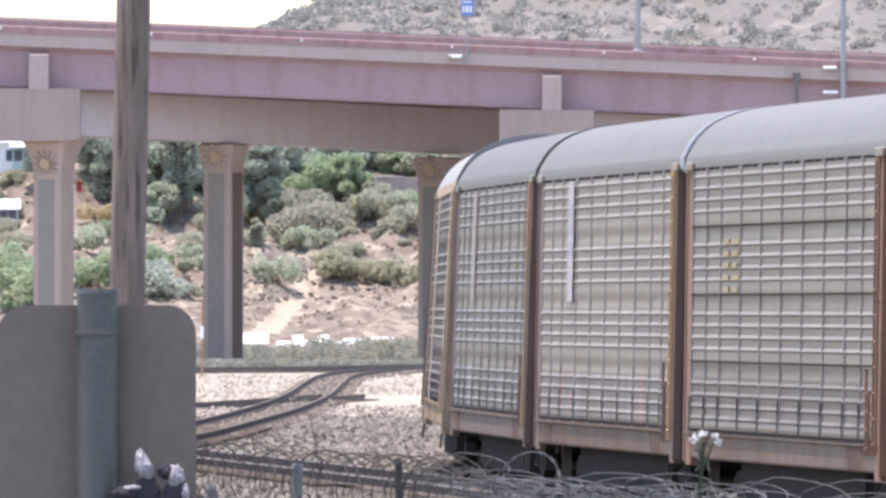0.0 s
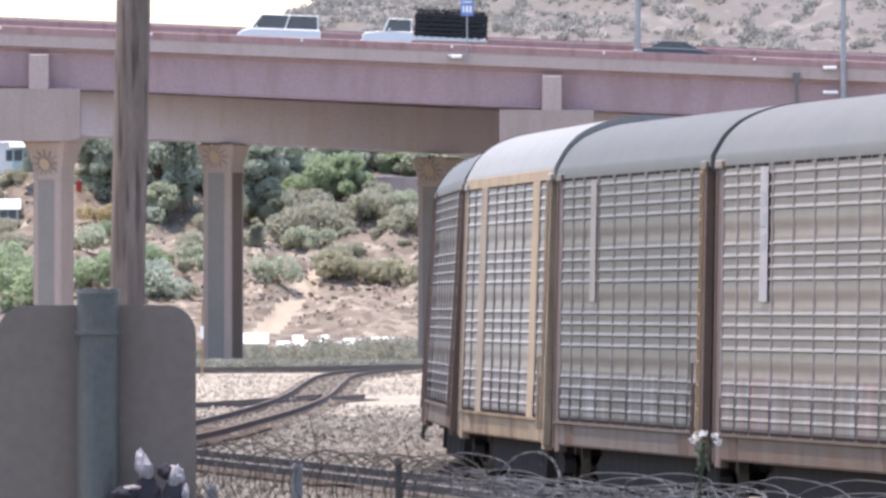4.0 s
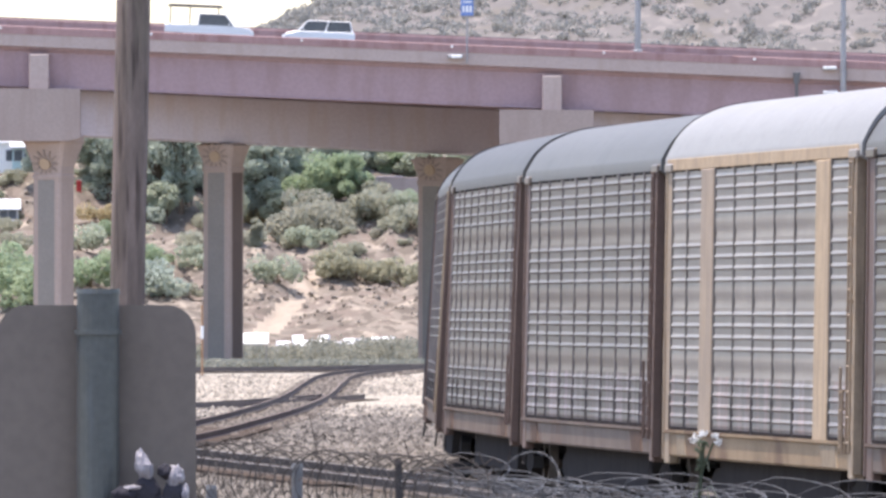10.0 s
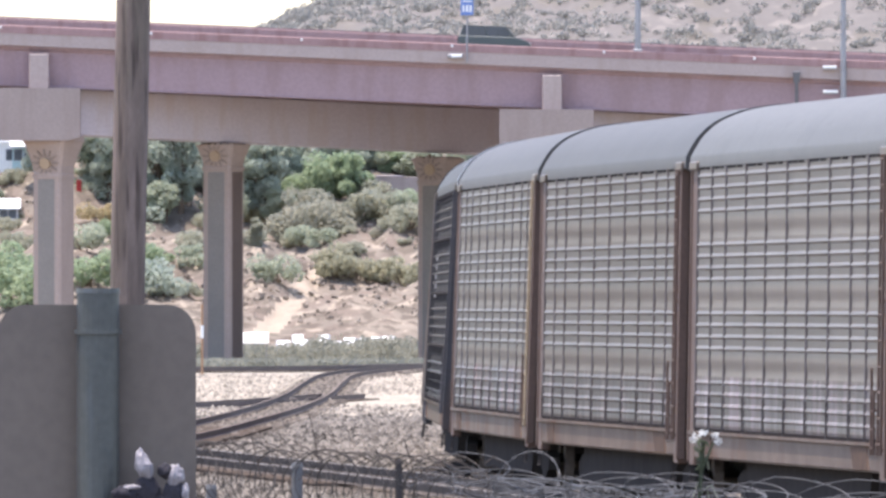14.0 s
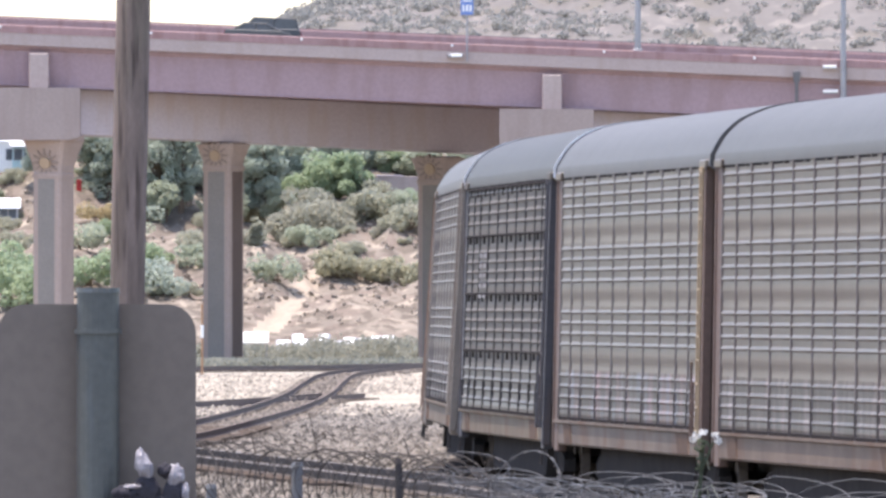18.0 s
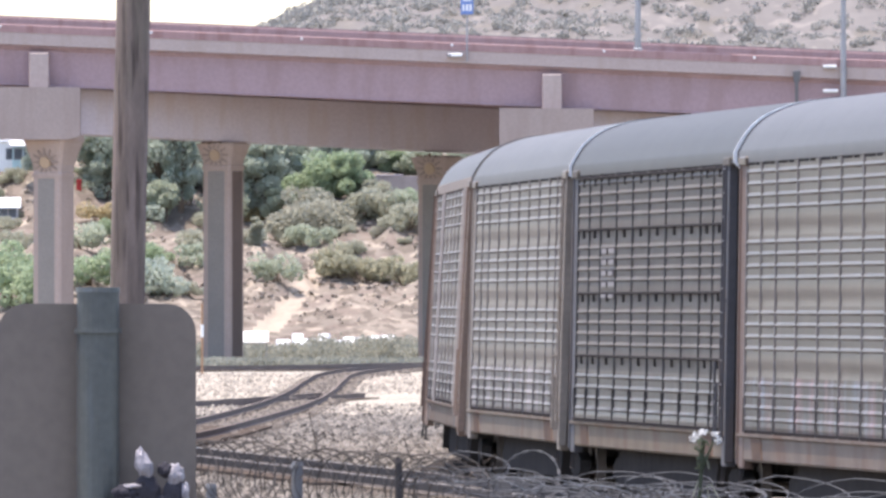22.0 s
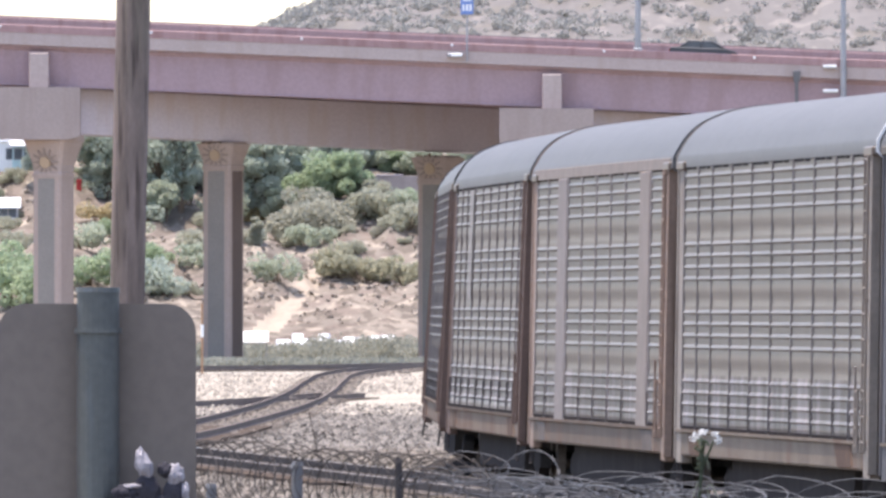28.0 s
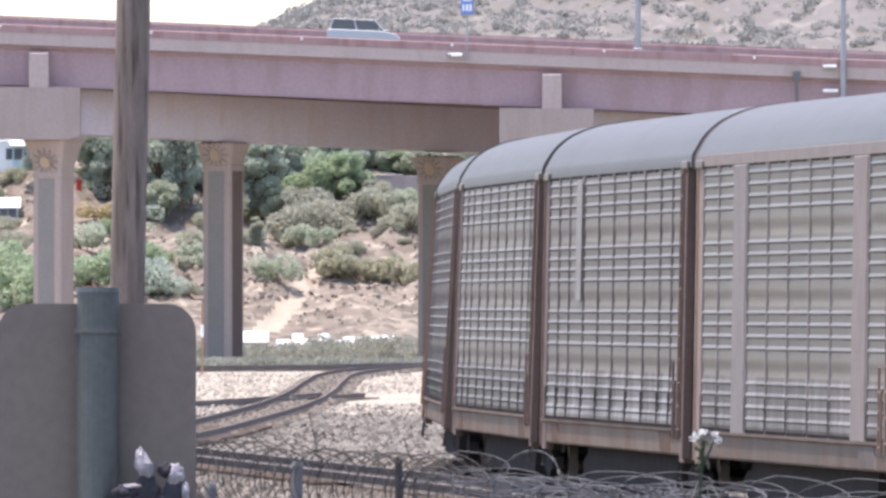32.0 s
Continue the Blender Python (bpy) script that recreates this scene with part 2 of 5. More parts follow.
def tube(bm, pts, r, n=5):
    """A round wire through the points."""
    rings = []
    pts = [Vector(p) for p in pts]
    for i, p in enumerate(pts):
        d = (pts[min(i + 1, len(pts) - 1)] - pts[max(i - 1, 0)]).normalized()
        s = d.cross(Vector((0.13, 0.21, 0.97))).normalized()
        u = d.cross(s)
        rings.append([bm.verts.new(p + r * (math.cos(6.2832 * k / n) * s + math.sin(6.2832 * k / n) * u)) for k in range(n)])
    for a, b in zip(rings, rings[1:]):
        for k in range(n):
            bm.faces.new((a[k], a[(k + 1) % n], b[(k + 1) % n], b[k]))
    return bm


def quads_mesh(name, verts, mat):
    """A mesh of loose quads: every four corners are one face."""
    me = bpy.data.meshes.new(name)
    v = np.asarray(verts, dtype=float).reshape(-1, 3)
    me.from_pydata(v.tolist(), [], np.arange(len(v)).reshape(-1, 4).tolist())
    me.materials.append(mat)
    return me


def leaf_cloud(rng, lumps, per, size):
    """Corners of leaf quads strewn over the shells of ellipsoid lumps (x, y, z, rx, ry, rz)."""
    out = []
    for cx, cy, cz, rx, ry, rz in lumps:
        d = rng.normal(size=(per, 3))
        d /= np.linalg.norm(d, axis=1)[:, None]
        r = rng.uniform(0.55, 1.08, size=(per, 1)) ** 0.6
        p = d * r * np.array([rx, ry, rz]) + np.array([cx, cy, cz])
        a = rng.normal(size=(per, 3))
        a /= np.linalg.norm(a, axis=1)[:, None]
        b = np.cross(a, rng.normal(size=(per, 3)))
        b /= np.linalg.norm(b, axis=1)[:, None]
        s = size * rng.uniform(0.6, 1.3, size=(per, 1))
        out.append(np.stack([p - a * s - b * s * 0.5, p + a * s - b * s * 0.5, p + a * s + b * s * 0.5, p - a * s + b * s * 0.5], axis=1))
    return np.concatenate(out).reshape(-1, 3)


def smooth(a, b, v):
    t = min(1.0, max(0.0, (v - a) / (b - a)))
    return t * t * (3 - 2 * t)


# ---- the ground: yard, river bank, mountain, in one sheet ----
def ground_z(x, y):
    z = -0.30 + 1.65 * (1 - smooth(30, 85, y))
    z -= 0.5 * smooth(1000, 1120, y)
    if y > 1370:
        rise = (y - 1385) / 110.0
        bank = max(0.0, min(rise, 1.0)) * 17.5 + max(0.0, rise - 1.0) * 1.6
        n = noise.noise((x * 0.06, y * 0.03, 3.1)) * 2.0 + noise.noise((x * 0.22, y * 0.09, 7.7)) * 1.2 + noise.noise((x * 0.5, y * 0.2, 1.7)) * 0.9 + noise.noise((x * 1.1, y * 0.33, 4.2)) * 0.45
        z += bank + n * smooth(1385, 1420, y)
    if y > 2500:
        crest = 46.0 + (x + 25) * (0.47 if x > -25 else 0.75)
        crest = max(20.0, min(crest, 130.0)) + noise.noise((x * 0.05, 1.0, 5.0)) * 3.0
        z0 = 15.0
        z = z + (max(z0, crest) - z) * smooth(2560, 2900, y) if y < 2900 else crest + (y - 2900) * 0.02 + noise.noise((x * 0.02, y * 0.02, 2.0)) * 2
        z += noise.noise((x * 0.09, y * 0.03, 9.0)) * 1.6 * smooth(2500, 2700, y)
    return z


def build_ground():
    xs = sorted(set([-2500, -1600, -1000, -600, -400, -250, -180, -130] + [k * 1.0 for k in range(-60, 21)] + [k * 0.5 for k in range(-40, 2)] + [k * 0.25 for k in range(-60, -30)] + list(range(-100, 101, 4)) + [130, 180, 250, 400, 600, 1000, 1600, 2500]))
    ys = [-300, -100, -20, 0, 20, 30, 40, 50, 60, 70, 80, 90, 120, 160, 220, 300, 400, 500, 605, 650, 800, 950, 1000, 1040, 1080, 1120, 1200, 1300, 1370]
    ys += [1385 + 1.25 * k for k in range(104)] + list(range(1520, 1660, 10)) + list(range(1680, 2500, 60)) + list(range(2500, 2930, 10)) + [2960, 3020, 3100, 3300, 3700, 4200, 4800]
    verts = [(x, y, ground_z(x, y)) for y in ys for x in xs]
    nx = len(xs)
    faces = [(j * nx + i, j * nx + i + 1, (j + 1) * nx + i + 1, (j + 1) * nx + i) for j in range(len(ys) - 1) for i in range(nx - 1)]
    me = bpy.data.meshes.new("ground")
    me.from_pydata(verts, [], faces)
    for mt in (M_GRAVEL, M_BANK, M_MOUNTAIN, M_SAND, M_TRAIL):
        me.materials.append(mt)
    for k, p in enumerate(me.polygons):
        y = ys[k // (nx - 1)]
        # Sand from 1180 m to the bank is added to bounce light onto the caps
        p.material_index = (0 if y < 605 else 3 if y < 1000 else 0 if y < 1180 else 3) if y < 1370 else 1 if y < 2300 else 2
        p.use_smooth = True
        if 1385 < y < 1560 and -20 < p.center.x < 0:
            # a worn dirt trail slants up the bank
            c = p.center
            f = ((c.z - 2.95) / c.y * 1000 + 1.3) / 3.8
            if -0.02 < f < 1.02 and abs(c.x / c.y * 1000 + 9.3 - 3.3 * f) < 0.50 + 0.28 * (1 - f) + 0.2 * noise.noise((f * 11, 2.0, 0.0)):
                p.material_index = 4
    return tagged(new("ground", me), "pale gravel yard rising to a sandy scrub bank and mountain", "ground", kind="structure")


build_ground()

# ---- the railway line: its face curve, walked from far to near ----
K0, K1, K2, PHI, DIST = 0.00104228, 7.020641e-06, -3.096749e-07, -0.0059988, 365.2340
HALF = 1.5


def curvature(s):
    if s > 101.5:
        return 0.0
    if s < -62:
        return 0.0003
    return K0 + K1 * s + K2 * s * s / 2


def walk_line(step=0.5, back=420.0, fore=420.0):
    """Stations (s, x, y, heading) of the visible side of the train; heading th moves by (sin th, -cos th)."""
    def run(sign, length):
        x, y, th, s, out = 0.0, DIST, PHI, 0.0, []
        while abs(s) < length:
            th2 = th + sign * step * curvature(s + sign * step / 2)
            mid = (th + th2) / 2
            x += sign * step * math.sin(mid)
            y -= sign * step * math.cos(mid)
            s += sign * step
            th = th2
            out.append((s, x, y, th))
        return out
    return np.array(run(-1, back)[::-1] + [(0.0, 0.0, DIST, PHI)] + run(1, fore))


LINE = walk_line()


def on_line(s, side=HALF):
    """A point side metres inward (away from the viewer's side) of the face curve at the eaves."""
    x, y, th = (np.interp(s, LINE[:, 0], LINE[:, k]) for k in (1, 2, 3))
    return Vector((x + side * math.cos(th), y + side * math.sin(th), 0.0)), th


def rail_run(pts, name, label, bed=None, steel=None, sink=0.0):
    """A track along points (x, y): ballast bed, ties and two rails."""
    root = tagged(new(name), label, "track", kind="structure")
    P = [Vector((x, y, -sink)) for x, y in pts]
    N = [(P[min(i + 1, len(P) - 1)] - P[max(i - 1, 0)]).normalized().cross(Vector((0, 0, 1))) for i in range(len(P))]

    def ribbon(outline, mat, nm):
        bm = bm_new()
        rows = [[bm.verts.new(p + n * o + Vector((0, 0, z))) for o, z in outline] for p, n in zip(P, N)]
        for a, b in zip(rows, rows[1:]):
            for k in range(len(outline) - 1):
                bm.faces.new((a[k], a[k + 1], b[k + 1], b[k]))
        return part(nm, bm, mat, root)
    ribbon([(-2.6, -0.5), (-1.75, -0.21), (1.75, -0.21), (2.6, -0.5)] if bed else [(-1.75, -0.5), (-1.3, -0.23), (1.3, -0.23), (1.75, -0.5)], bed or M_BALLAST, "ballast_bed")
    for o in (-0.755, 0.755):
        rail = ribbon([(o - 0.07, -0.17), (o - 0.02, -0.14), (o - 0.035, -0.03), (o - 0.035, -0.004), (o + 0.035, -0.004), (o + 0.035, -0.03), (o + 0.02, -0.14), (o + 0.07, -0.17)], steel or M_RAIL, "rail")
        bm = bm_new()
        rows = [[bm.verts.new(p + n * (o + d) + Vector((0, 0, 0.0))) for d in (-0.03, 0.03)] for p, n in zip(P, N)]
        for a, b in zip(rows, rows[1:]):
            bm.faces.new((a[0], a[1], b[1], b[0]))
        part("rail_head", bm, M_RAILHEAD if bed else M_SHINE if steel else M_RAIL, rail, "worn rail head")
    bm = box(bm_new(), -1.3, 1.3, -0.115, 0.115, -0.33, -0.165, 0.012)
    tie = mesh_of("tie", bm, M_TIE)
    acc, nxt, count = 0.0, 0.0, 0
    for a, b in zip(P, P[1:]):
        seg = (b - a).length
        while nxt < acc + seg and count < 300:
            c = a + (b - a) * ((nxt - acc) / seg)
            d = (b - a).normalized()
            link_mesh("tie", tie, root, Matrix.Translation(c) @ Matrix.Rotation(math.atan2(d.y, d.x) - math.pi / 2, 4, "Z"))
            nxt += 0.55 if seg < 8 else 1.1
            count += 1
        acc += seg
    return root


def curve_pts(ctrl, n):
    """A smooth way through a few points (Catmull-Rom)."""
    c = [Vector((*p, 0)) for p in ctrl]
    c = [2 * c[0] - c[1]] + c + [2 * c[-1] - c[-2]]
    out = []
    for i in range(1, len(c) - 2):
        for k in range(n):
            t = k / n
            a, b, d, e = c[i - 1:i + 3]
            q = 0.5 * ((2 * b) + (d - a) * t + (2 * a - 5 * b + 4 * d - e) * t * t + (3 * b - a - 3 * d + e) * t ** 3)
            out.append((q.x, q.y))
    out.append((c[-2].x, c[-2].y))
    return out


rail_run([tuple(on_line(s, HALF - 0.16)[0][:2]) for s in range(-300, 371, 4)], "track_main", "curved main railway track under the train", M_OILYSHADE)
rail_run(curve_pts([(-14.5, 500), (-9.2, 440), (-5.6, 392), (-2.0, 348), (1.3, 306), (3.6, 272)], 14), "track_siding", "dusty siding track on grey ballast", None, M_DUSTYRAIL)
BRANCH = curve_pts([(-9.2, 330), (-6.6, 437), (-5.69, 498), (-4.9, 575), (-4.62, 655), (-4.72, 750), (-4.6, 840), (-3.25, 909), (-0.6, 982), (5.5, 1060)], 16)
rail_run(BRANCH, "track_branch", "rusty branch track curving away over pale gravel")
rail_run(curve_pts([(-40, 880), (-12.5, 930), (-6.5, 945), (-1.0, 985), (6.0, 1015), (20, 1040)], 14), "track_far", "distant railway track on pale gravel")
rail_run(curve_pts([(-30, 560), (-9.5, 600), (-6.2, 622), (-4.9, 640), (-3.5, 664)], 10), "track_cross", "short dark crossing track sunk in pale gravel", sink=0.09)


def loose_stones(seed, n, near, far, mat, words, bed=False):
    """Stones strewn over the yard left of the train, or over the branch bed, one mass."""
    rng = np.random.default_rng(seed)
    d = 1.0 / rng.uniform(1 / far, 1 / near, size=n)
    u = rng.uniform(-14.5, 3.0, size=n) / 1000.0
    aside = u * d - np.interp(d, [p[1] for p in BRANCH], [p[0] for p in BRANCH])
    if bed:
        aside = rng.uniform(-1.25, 1.25, size=n)
        u = (aside + np.interp(d, [p[1] for p in BRANCH], [p[0] for p in BRANCH])) / d
        keep = np.abs(np.abs(aside) - 0.755) > 0.1
    else:
        # a swept strip of bare pale sand stays free of stones
        bare = (aside > 0) & (d > 612 + 14 * rng.uniform(size=n)) & (d < 690 + 20 * rng.uniform(size=n))
        keep = (np.abs(aside) > 1.15) & ~bare
    d, u = d[keep], u[keep]
    n = len(d)
    base = np.stack([u * d, d, np.full(n, -0.245 if bed else -0.31)], axis=1)
    s = 0.04 + 0.08 * rng.uniform(size=(n, 1)) ** 2 + 0.05 * (d[:, None] / 900)
    top = base + np.concatenate([rng.uniform(-0.3, 0.3, (n, 2)) * s, s * rng.uniform(0.5, 1.1, (n, 1))], axis=1)
    ring = []
    for k in range(5):
        a = 6.2832 * k / 5 + rng.uniform(-0.4, 0.4, n)
        r = s[:, 0] * rng.uniform(0.7, 1.2, n)
        ring.append(base + np.stack([np.cos(a) * r, np.sin(a) * r, rng.uniform(-0.2, 0.25, n) * r], axis=1))
    verts = np.stack(ring + [top], axis=1).reshape(-1, 3)
    faces = [(6 * i + k, 6 * i + (k + 1) % 5, 6 * i + 5) for i in range(n) for k in range(5)]
    me = bpy.data.meshes.new("loose_stones")
    me.from_pydata(verts.tolist(), [], faces)
    me.materials.append(mat)
    tagged(new("loose_stones", me), words, "stones", kind="stuff")


loose_stones(17, 10000, 560, 900, M_STONES, "pale loose stones over the rail yard")
loose_stones(18, 19000, 250, 612, M_STONES_DARK, "pale and dark loose stones beside the track")
loose_stones(19, 5000, 400, 960, M_STONES_BED, "brown ballast stones between the branch rails", True)


# ---- the highway bridge: X along it, falling to the right ----
BY = 1262.0          # near edge of the deck
GRADE = 0.0415


def fall(x):
    """Height of the deck's profile against its height at x = 0."""
    a = 70.0
    return -GRADE * (x if abs(x) < a else math.copysign(a + 40 * math.tanh((abs(x) - a) / 40), x))


def along(name, outline, mat, parent, label="", x0=-300, x1=300, step=10):
    """An outline of (y, z) carried along the deck's profile."""
    bm = bm_new()
    n = len(outline)
    rows = []
    x = x0
    while x <= x1 + 1e-6:
        rows.append([bm.verts.new((x, BY + y, z + fall(x))) for y, z in outline])
        x += step
    for a, b in zip(rows, rows[1:]):
        for k in range(n):
            bm.faces.new((a[k], a[(k + 1) % n], b[(k + 1) % n], b[k]))
    bm.faces.new(rows[0])
    bm.faces.new(rows[-1][::-1])
    return part(name, bm, mat, parent, label)


def build_bridge():
    root = tagged(new("highway_bridge"), "wide highway bridge with red parapets on tan concrete piers", "bridge")
    along("deck_slab", [(0, 19.12), (0, 19.93), (24, 19.93), (24, 19.12)], M_HEAD, root, "tan concrete deck edge")
    along("roadway", [(0.45, 19.934), (0.45, 19.96), (23.5, 19.96), (23.5, 19.934)], M_ASPHALT, root, "dark asphalt roadway")
    along("near_parapet", [(-0.03, 19.935), (-0.03, 20.42), (0.02, 20.47), (0.30, 20.47), (0.42, 19.965), (0.42, 19.935)], M_RED, root, "red-brown concrete parapet")
    along("far_parapet", [(23.1, 19.97), (23.2, 21.2), (23.24, 21.27), (23.45, 21.27), (23.49, 21.2), (23.49, 19.97)], M_RED, root, "red-brown concrete parapet")
    along("parapet_rail", [(23.24, 21.275), (23.24, 21.36), (23.36, 21.36), (23.36, 21.275)], M_RED, root)
    for y in (0.75, 6.5, 12.2, 18.0, 23.0):
        along("girder", [(y - 0.18, 16.42), (y - 0.18, 16.50), (y - 0.12, 16.53), (y - 0.12, 18.8), (y - 0.35, 18.95), (y - 0.35, 19.115), (y + 0.35, 19.115),
                         (y + 0.35, 18.95), (y + 0.12, 18.8), (y + 0.12, 16.53), (y + 0.18, 16.50), (y + 0.18, 16.42)], M_GIRDER, root, "dark red-brown steel girder")
    # small reflectors along the parapet
    bm = box(bm_new(), -0.07, 0.07, -0.05, 0.0, -0.08, 0.08, 0.01)
    refl = mesh_of("reflector", bm, M_WHITE)
    for x in (-39, -29.4, -19.4, -9.4, 0.6, 10.7, 20.7, 30.7):
        link_mesh("reflector", refl, root, pose(x, BY - 0.06, 20.30 + fall(x)), "small white reflector")
    # one bent: end block, skewed cap, three columns with sun capitals
    meshes = {}
    bm = box(bm_new(), -0.64, 0.64, -0.35, 0.9, 16.40, 19.10, 0.05)
    meshes["end_stub"] = mesh_of("end_stub", bm, M_HEAD)
    bm = bm_new()
    prism_y(bm, [(-3.5, 13.3), (-3.5, 16.49), (2.75, 16.45), (2.75, 13.2), (2.0, 12.98), (-2.8, 12.98)], -1.0, 2.2)
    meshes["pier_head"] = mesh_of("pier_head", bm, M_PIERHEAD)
    L = 34.5
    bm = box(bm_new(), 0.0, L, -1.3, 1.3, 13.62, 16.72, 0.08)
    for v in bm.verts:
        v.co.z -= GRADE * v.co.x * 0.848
    # Cap colour is lifted to lighten its shaded face
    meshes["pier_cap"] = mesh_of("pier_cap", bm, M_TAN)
    bm = bm_new()
    r = 1.04
    q = r * 0.86
    oct_o = [(-r, -q), (-q, -r), (q, -r), (r, -q), (r, q), (q, r), (-q, r), (-r, q)]
    lo = [bm.verts.new((x, y, -2.0)) for x, y in oct_o]
    hi = [bm.verts.new((x, y, 11.3)) for x, y in oct_o]
    for k in range(8):
        bm.faces.new((lo[k], lo[(k + 1) % 8], hi[(k + 1) % 8], hi[k]))
    bm.faces.new(hi)
    meshes["shaft"] = mesh_of("shaft", bm, M_PIER)
    bm = bm_new()
    rings = []
    for z, k in ((11.3, 1.06), (11.55, 1.06), (11.6, 1.0), (12.1, 1.04), (12.9, 1.26), (13.6, 1.46), (13.65, 1.52), (14.1, 1.52)):
        rings.append([bm.verts.new((x * k, y * k, z)) for x, y in oct_o])
    for a, b in zip(rings, rings[1:]):
        for k in range(8):
            bm.faces.new((a[k], a[(k + 1) % 8], b[(k + 1) % 8], b[k]))
    bm.faces.new(rings[-1])
    bm.faces.new(rings[0])
    meshes["capital"] = mesh_of("capital", bm, M_PIER)
    bm = bm_new()
    rings = []
    for z, k in ((11.3, 1.06), (11.55, 1.06), (11.6, 1.0), (11.9, 1.04), (12.5, 1.20), (12.95, 1.34), (12.98, 1.38), (13.03, 1.38), (13.035, 1.15), (13.16, 1.15)):
        rings.append([bm.verts.new((x * k, y * k, z)) for x, y in oct_o])
    for a, b in zip(rings, rings[1:]):
        for k in range(8):
            bm.faces.new((a[k], a[(k + 1) % 8], b[(k + 1) % 8], b[k]))
    bm.faces.new(rings[-1])
    bm.faces.new(rings[0])
    meshes["low_capital"] = mesh_of("capital", bm, M_PIER)
    bm = box(bm_new(), -0.62, 0.62, -r - 0.03, -r + 0.02, -2.0, 11.2, 0.02)
    meshes["inlay"] = mesh_of("inlay", bm, M_INLAY)
    meshes["side_shade"] = mesh_of("inlay", box(bm_new(), -0.7, 0.7, -r - 0.03, -r + 0.02, -2.0, 11.2, 0.02), M_SIDESHADE)
    bm = bm_new()
    rod(bm, (0, -1.1, 0), (0, -1.40, 0), 0.40, 0.38, 14)
    meshes["sun_disc"] = mesh_of("sun_disc", bm, M_GOLD)
    bm = bm_new()
    prism_y(bm, [(0.48, -0.10), (0.48, 0.10), (0.98, 0.05), (0.98, -0.05)], -1.33, -1.0)
    meshes["sun_ray"] = mesh_of("sun_ray", bm, M_DARKRAY)
    for b in range(-5, 6):
        x = -26.85 + 34.1 * b
        dz = fall(x + 6) - fall(-20.8)
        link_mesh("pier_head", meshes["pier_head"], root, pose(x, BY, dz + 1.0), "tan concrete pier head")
        link_mesh("end_stub", meshes["end_stub"], root, pose(x, BY, dz + 0.65), "pale concrete girder stub")
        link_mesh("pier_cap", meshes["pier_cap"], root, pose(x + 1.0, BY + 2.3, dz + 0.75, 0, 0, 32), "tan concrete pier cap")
        for cx, cy, cz, turn in ((0.95, 1.2, 0.2, -27), (12.15, 9.0, 0.75, -27), (26.5, 17.0, -0.1, -27)):
            shaft = link_mesh("column", meshes["shaft"], root, pose(x + cx, BY + cy, dz + cz, 0, 0, turn), "tan concrete column with blue-grey inlay")
            link_mesh("inlay", meshes["inlay"], shaft)
            # Inner columns get a dark sheet as painted side shade
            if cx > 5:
                link_mesh("inlay", meshes["side_shade"], shaft, Matrix.Rotation(math.pi / 2, 4, "Z"), "dark brown sheet shading the column side")
            cap = link_mesh("capital", meshes["capital" if cx < 5 else "low_capital"], root, pose(x + cx, BY + cy, dz + cz, 0, 0, turn), "flared capital with painted sun")
            face = Matrix.Translation((0, 0.06, 12.62)) @ Matrix.Rotation(radians(15), 4, "X")
            link_mesh("sun_disc", meshes["sun_disc"], cap, face)
            if abs(b) < 2:
                for k in range(12):
                    link_mesh("sun_ray", meshes["sun_ray"], cap, face @ Matrix.Rotation(k * math.pi / 6, 4, "Y"))
    return root


def prism_y(bm, outline, y0, y1):
    """A closed outline of (x, z) pushed along y."""
    a = [bm.verts.new((x, y0, z)) for x, z in outline]
    b = [bm.verts.new((x, y1, z)) for x, z in outline]
    n = len(outline)
    for i in range(n):
        bm.faces.new((a[i], a[(i + 1) % n], b[(i + 1) % n], b[i]))
    bm.faces.new(a)
    bm.faces.new(b[::-1])
    return bm


build_bridge()


